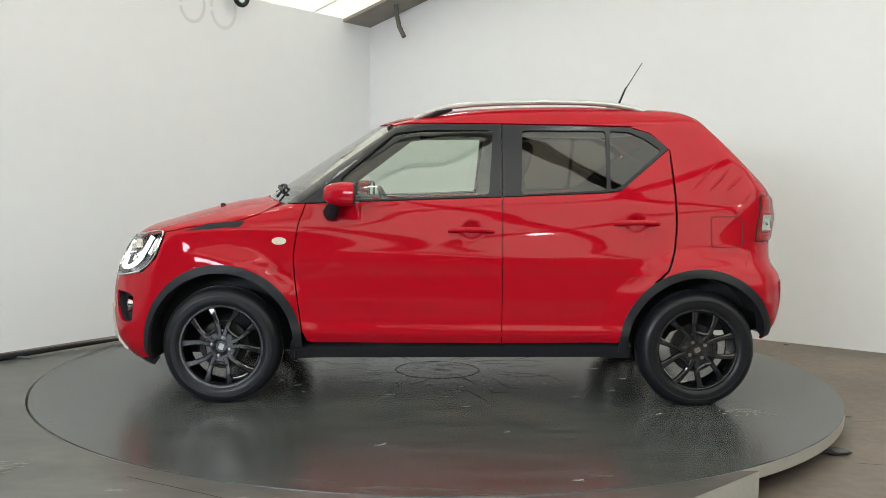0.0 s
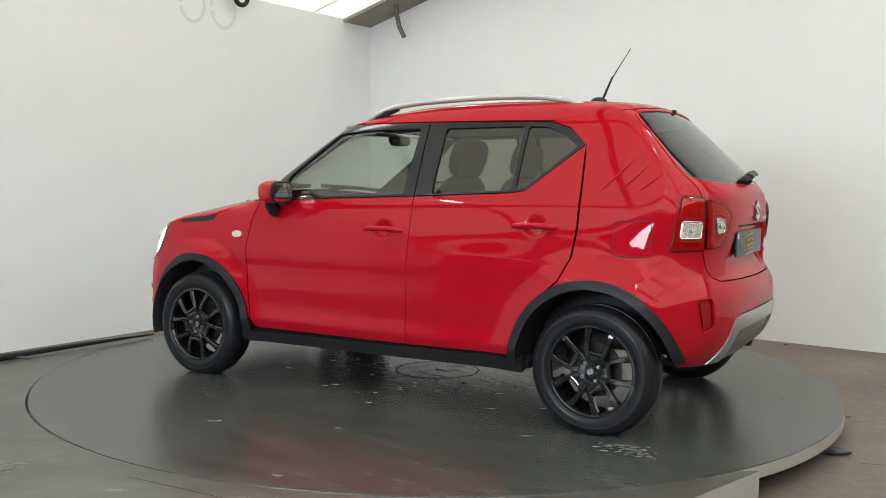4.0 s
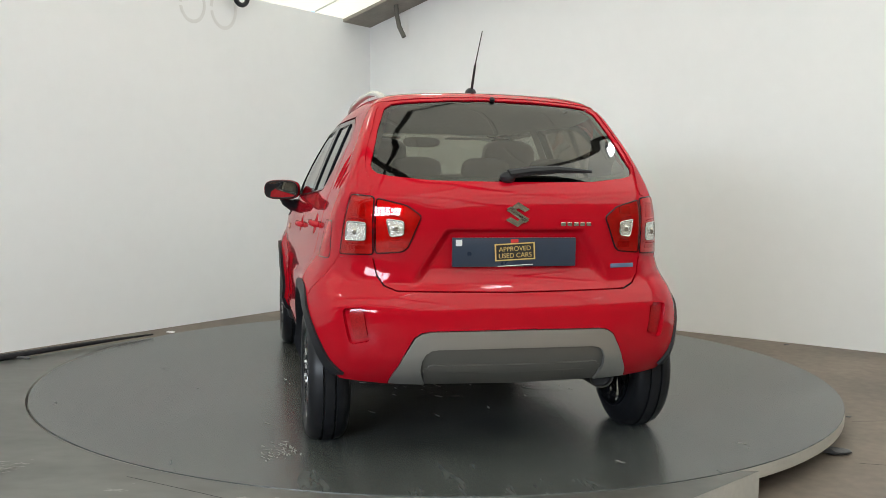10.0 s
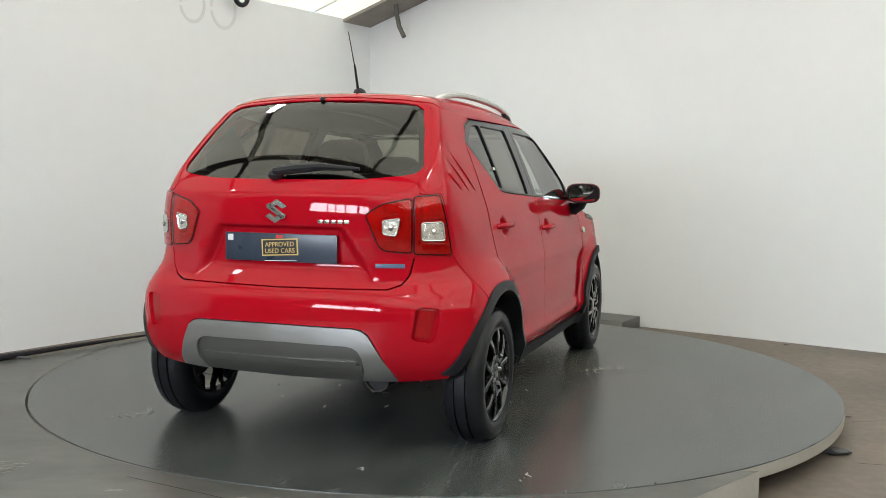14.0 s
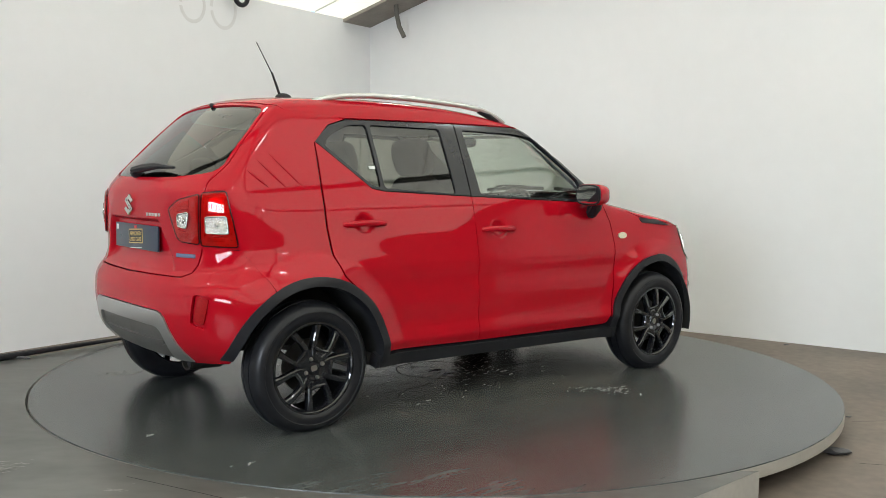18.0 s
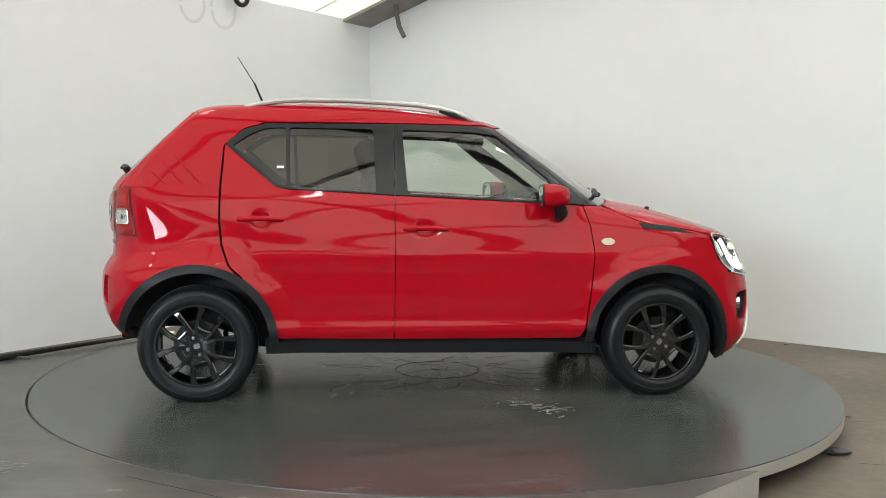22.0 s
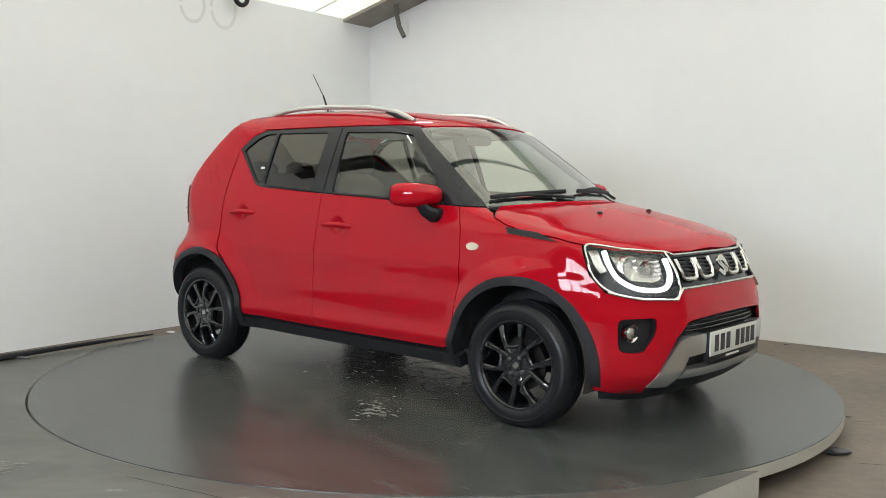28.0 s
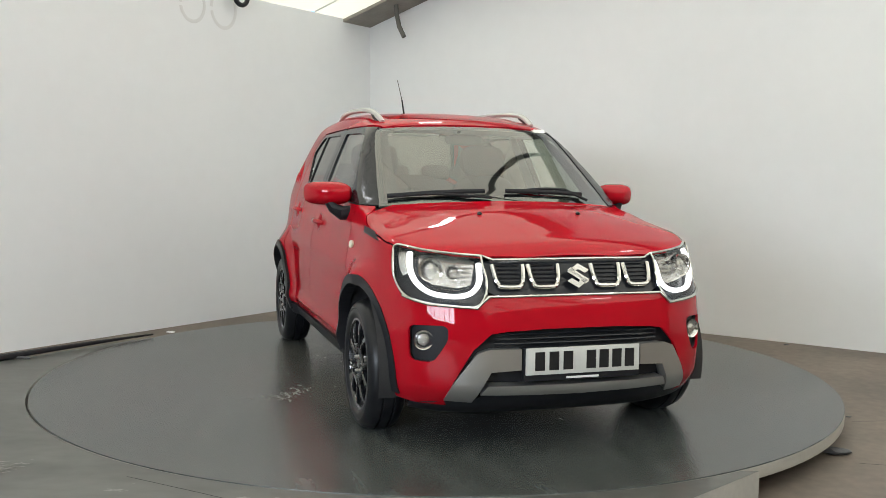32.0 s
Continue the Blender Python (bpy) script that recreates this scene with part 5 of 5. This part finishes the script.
part("screen_sticker", Shape().slab([(-0.018, -0.04), (0.018, -0.04), (0.018, 0.04), (-0.018, 0.04)], 0, 0.001, Matrix.Translation(p) @ Matrix.Rotation(radians(32), 4, "Y")), WHITE, screen, "small pale sticker on the windscreen", smooth=0)
part("gate_washer", Shape().ball(trace("tail", [(0.0, 1.508)], 0.003)[0], (0.014, 0.012, 0.012), 10), BLACK_TRIM, hatch, "black washer jet above the rear window")

# wheels
def wheel_parts():
    """Meshes of one wheel; the axle is the local y axis and the outer face looks along +y."""
    q = Matrix.Rotation(radians(-90), 4, "X")
    tyre = Shape().lathe([(0.205, -0.185), (0.225, -0.190), (0.262, -0.186), (0.286, -0.170), (0.2945, -0.150), (0.3, -0.128), (0.3, -0.124), (0.291, -0.122), (0.291, -0.116), (0.301, -0.114), (0.3015, -0.092), (0.301, -0.070), (0.291, -0.068),
                           (0.291, -0.062), (0.3, -0.060), (0.2945, -0.038), (0.288, -0.020), (0.276, -0.006), (0.262, 0.002), (0.256, 0.0035), (0.254, 0.0015), (0.236, 0.003), (0.222, 0.000), (0.2125, -0.008), (0.205, -0.012)], 72, q)
    barrel = Shape().lathe([(0.205, -0.185), (0.198, -0.185), (0.192, -0.03), (0.197, -0.012), (0.203, -0.006), (0.2125, -0.006), (0.2125, -0.010), (0.205, -0.016)], 72, q, closed=True)
    spokes = []
    for k in range(10):
        pair, sgn = divmod(k, 2)
        c = radians(90 + 72 * pair)
        a0, a1 = c + (1 if sgn else -1) * radians(25), c + (1 if sgn else -1) * radians(16.5)
        form = Shape()
        rows = []
        for r, t, wide, deep, y in ((0.058, 0.0, 0.013, 0.04, -0.006), (0.090, 0.0, 0.012, 0.036, -0.004), (0.13, 0.4, 0.0115, 0.032, -0.004), (0.17, 0.8, 0.0135, 0.030, -0.006), (0.199, 1.0, 0.018, 0.030, -0.012)):
            a = a0 + (a1 - a0) * t
            d, e = Vector((math.cos(a), 0, math.sin(a))), Vector((-math.sin(a), 0, math.cos(a)))
            p = d * r
            wide *= 1.02
            rows.append([p + e * wide * i + Vector((0, y - j, 0)) for i, j in ((-1, deep), (-1, 0.005), (-0.62, 0.0), (0.62, 0.0), (1, 0.005), (1, deep))])
        form.add([v for row in rows for v in row], [(6 * i + j, 6 * i + (j + 1) % 6, 6 * (i + 1) + (j + 1) % 6, 6 * (i + 1) + j) for i in range(4) for j in range(6)] + [(5, 4, 3, 2, 1, 0), (24, 25, 26, 27, 28, 29)])
        spokes.append(form)
    hubs = Shape().lathe([(0.0001, -0.012), (0.028, -0.012), (0.030, -0.016), (0.070, -0.010), (0.086, -0.013), (0.090, -0.03), (0.07, -0.06), (0.0001, -0.06)], 40, q)
    webs = []
    for pair in range(5):   # the rounded foot of each window
        c = radians(90 + 72 * pair)
        form = Shape()
        form.tube([((0.086 + 0.012 * (d / 22) ** 2) * math.cos(c + radians(d)), -0.010, (0.086 + 0.012 * (d / 22) ** 2) * math.sin(c + radians(d))) for d in (-22, -17, -12, -6, 0, 6, 12, 17, 22)], 0.010, 8, flat=0.8, up=(0, 1, 0))
        webs.append(form)
    tyre.v = [(x * k, y * 0.93, z * k) for x, y, z in tyre.v for r in (math.hypot(x, z),) for k in ((0.2125 + (r - 0.2125) * 1.04) / r if r > 0.2125 else 1.0,)]
    return tyre, barrel, spokes, hubs, webs, q


tyre, barrel, spokes, hubs, webs, q = wheel_parts()
made = {}
for x, s in WHEEL:
    wheel = part("wheel", barrel if not made else made["barrel"], ALLOY, car, "black alloy wheel on a road tyre")
    if not made:
        made = {"barrel": wheel.data, "spokes": [f.mesh("spoke", ALLOY, 0.3) for f in spokes], "hub": hubs.mesh("hub", ALLOY), "webs": [f.mesh("web", ALLOY) for f in webs],
                "cap": Shape().slab([(-0.016, 0.004), (0.004, 0.018), (0.016, 0.006), (0.016, -0.004), (-0.004, -0.018), (-0.016, -0.006)], 0, 0.003, Matrix.Rotation(radians(-90), 4, "X")).mesh("cap", STEEL, 0),
                "nut": Shape().lathe([(0.0001, 0.012), (0.007, 0.011), (0.0095, 0.004), (0.0095, -0.006)], 8, q).mesh("nut", STEEL, 0.5),
                "brake": Shape().lathe([(0.05, -0.075), (0.125, -0.075), (0.125, -0.09), (0.05, -0.09)], 40, q, closed=True).mesh("brake", BRAKE), "back": Shape().lathe([(0.0001, -0.12), (0.19, -0.12)], 40, q).mesh("back", DARK)}
    spin = {(HUB, 1): 31, (HUB, -1): 11, (-HUB, 1): -12, (-HUB, -1): -24}[(x, s)]
    wheel.matrix_local = Matrix.Translation((x, s * 0.817, AXLE - 0.007)) @ Matrix.Rotation(0 if s > 0 else math.pi, 4, "Z") @ Matrix.Rotation(radians(spin), 4, "Y")
    rubber = Shape()
    rubber.f = tyre.f
    turn = Matrix.Rotation(radians(spin), 4, "Y")   # flattened where it stands on the turntable
    low = 0.0012 - (AXLE - 0.007)
    for p in tyre.v:
        w = turn @ Vector(p)
        if w.z < low:
            w = Vector((w.x, w.y + (0.006 if w.y > -0.09 else -0.006) * min(1, (low - w.z) / 0.01), low))
        rubber.v.append(tuple(turn.inverted() @ w))
    part("tyre", rubber, RUBBER, wheel, "black road tyre with a worn tread")
    part("hub", made["hub"], ALLOY, wheel)
    for f in made["spokes"]:
        part("spoke", f, ALLOY, wheel)
    for f in made["webs"]:
        part("web", f, ALLOY, wheel)
    part("brake_disc", made["brake"], BRAKE, wheel, "dull steel brake disc")
    cap = part("centre_cap", made["cap"], STEEL, wheel, "small silver mark on the centre cap")
    cap.location = (0, -0.0118, 0)
    for k in range(4):
        nut = part("wheel_nut", made["nut"], STEEL, wheel, "steel wheel nut")
        nut.location = (0.046 * math.cos(radians(45 + 90 * k)), -0.012, 0.046 * math.sin(radians(45 + 90 * k)))

# underside and cabin
part("underbody", Shape().box((-0.95, -0.50, 0.225), (1.66, 0.50, 0.34), r=0.03), DARK, car, "dark underside")
part("floor_pan", Shape().box((-0.88, -0.74, 0.25), (0.88, 0.74, 0.31), r=0.02), DARK, car, "dark floor pan")
part("engine_bay", Shape().box((0.98, -0.53, 0.30), (1.70, 0.53, 0.74), r=0.05), DARK, car, "dark engine bay behind the bumper")
part("rear_well", Shape().box((-1.64, -0.53, 0.345), (-0.86, 0.53, 0.62), r=0.04), DARK, car, "dark luggage well")
skin("side_lining", "side", [(0.80, 0.34), (0.80, 0.70), (0.98, 0.75), (0.98, 0.99), (-0.20, 1.045), (-0.75, 1.07), (-1.05, 1.28), (-1.25, 1.40), (-1.52, 1.18), (-1.50, 0.70), (-1.2, 0.70), (-0.83, 0.60), (-0.80, 0.34)], CABIN, label="dark door and side lining", off=-0.055, skirt=0, h=0.06)
skin("screen_pillar_trim", "side", [(0.90, 1.03), (0.34, 1.42), (0.26, 1.40), (0.74, 1.04)], CABIN, label="dark trim inside the screen pillar", off=-0.030, skirt=0, h=0.05)
skin("pillar_trim", "side", [(-0.15, 1.05), (-0.19, 1.44), (-0.30, 1.44), (-0.29, 1.06)], CABIN_PALE, label="pale pillar trim", off=-0.035, skirt=0, h=0.06)
dash = part("dashboard", Shape().box((0.52, -0.68, 0.70), (0.98, 0.68, 0.975), r=0.05), CABIN, car, "dark dashboard")
part("dash_panel", Shape().box((0.500, -0.64, 0.80), (0.53, 0.64, 0.90), r=0.01), CABIN_PALE, dash, "pale dashboard panel")
part("binnacle", Shape().ball((0.60, -0.35, 0.985), (0.10, 0.17, 0.06), 16, 2.6), CABIN, dash)
m = Matrix.Translation((0.40, -0.35, 0.93)) @ Matrix.Rotation(radians(-66), 4, "Y")
part("steering_wheel", Shape().tube([m @ Vector((0.175 * math.cos(a), 0.175 * math.sin(a), 0)) for a in (math.tau * k / 28 for k in range(28))], 0.015, 8, closed=True, up=(0, 1, 0)), CABIN, dash, "dark steering wheel")
part("wheel_boss", Shape().ball((0.41, -0.35, 0.93), (0.03, 0.07, 0.07), 12), CABIN, dash)
part("interior_mirror", Shape().ball((0.345, 0.0, 1.375), (0.018, 0.115, 0.032), 16, 3.0), CABIN, car, "dark interior mirror")


def seat(x, y, w, name="front_seat"):
    base = part(name, Shape().ball((x + 0.10, y, 0.60), (0.27, w, 0.10), 20, 3.0), SEAT_CLOTH, car, "dark cloth seat")
    lean = Matrix.Translation((x - 0.14, y, 0.62)) @ Matrix.Rotation(radians(-16), 4, "Y")
    part("seat_back", Shape().ball((0, 0, 0.27), (0.075, w, 0.31), 20, 3.0, lean), SEAT_CLOTH, base)
    return base, lean


for y in (0.36, -0.36):
    base, lean = seat(-0.02, y, 0.245)
    part("headrest", Shape().ball((0.015, 0, 0.665), (0.055, 0.150, 0.105), 16, 3.4, lean), SEAT_CLOTH, base)
base, lean = seat(-0.92, 0.0, 0.56, "rear_bench")
for y in (0.32, 0.0, -0.32):
    part("headrest", Shape().ball((0.0, y, 0.595), (0.04, 0.115, 0.06), 16, 3.0, lean), SEAT_CLOTH, base)
for y in (0.17, -0.17):
    part("sun_visor", Shape().box((0.22, y * 1.7 - 0.14, 1.392), (0.35, y * 1.7 + 0.14, 1.405), Matrix.Rotation(0, 4, "Y"), 0.005), HEADLINING, car)


# ---- what moves: the turntable and the car on it, turning clockwise ----
TURN = [(0.0, 181.06), (3.5, 153.49), (5.5, 137.12), (8.0, 117.48), (11.0, 94.07), (14.5, 66.77), (16.5, 50.79), (19.0, 31.07), (22.0, 6.72), (25.5, -20.83), (27.5, -36.63), (30.0, -56.61), (32.0, -72.40)]


def motions():
    at = curve(TURN)
    times = [0.5 * k for k in range(65)]
    angle = [float(at(np.array([t]))[0]) for t in times]
    walk(disc, [(t, pose(0, 0, 0, 0, 0, a)) for t, a in zip(times, angle)])
    walk(car, [(t, pose(0, 0, 0, 0, 0, a) @ pose(-0.1018, 0.0654, 0)) for t, a in zip(times, angle)])


motions()
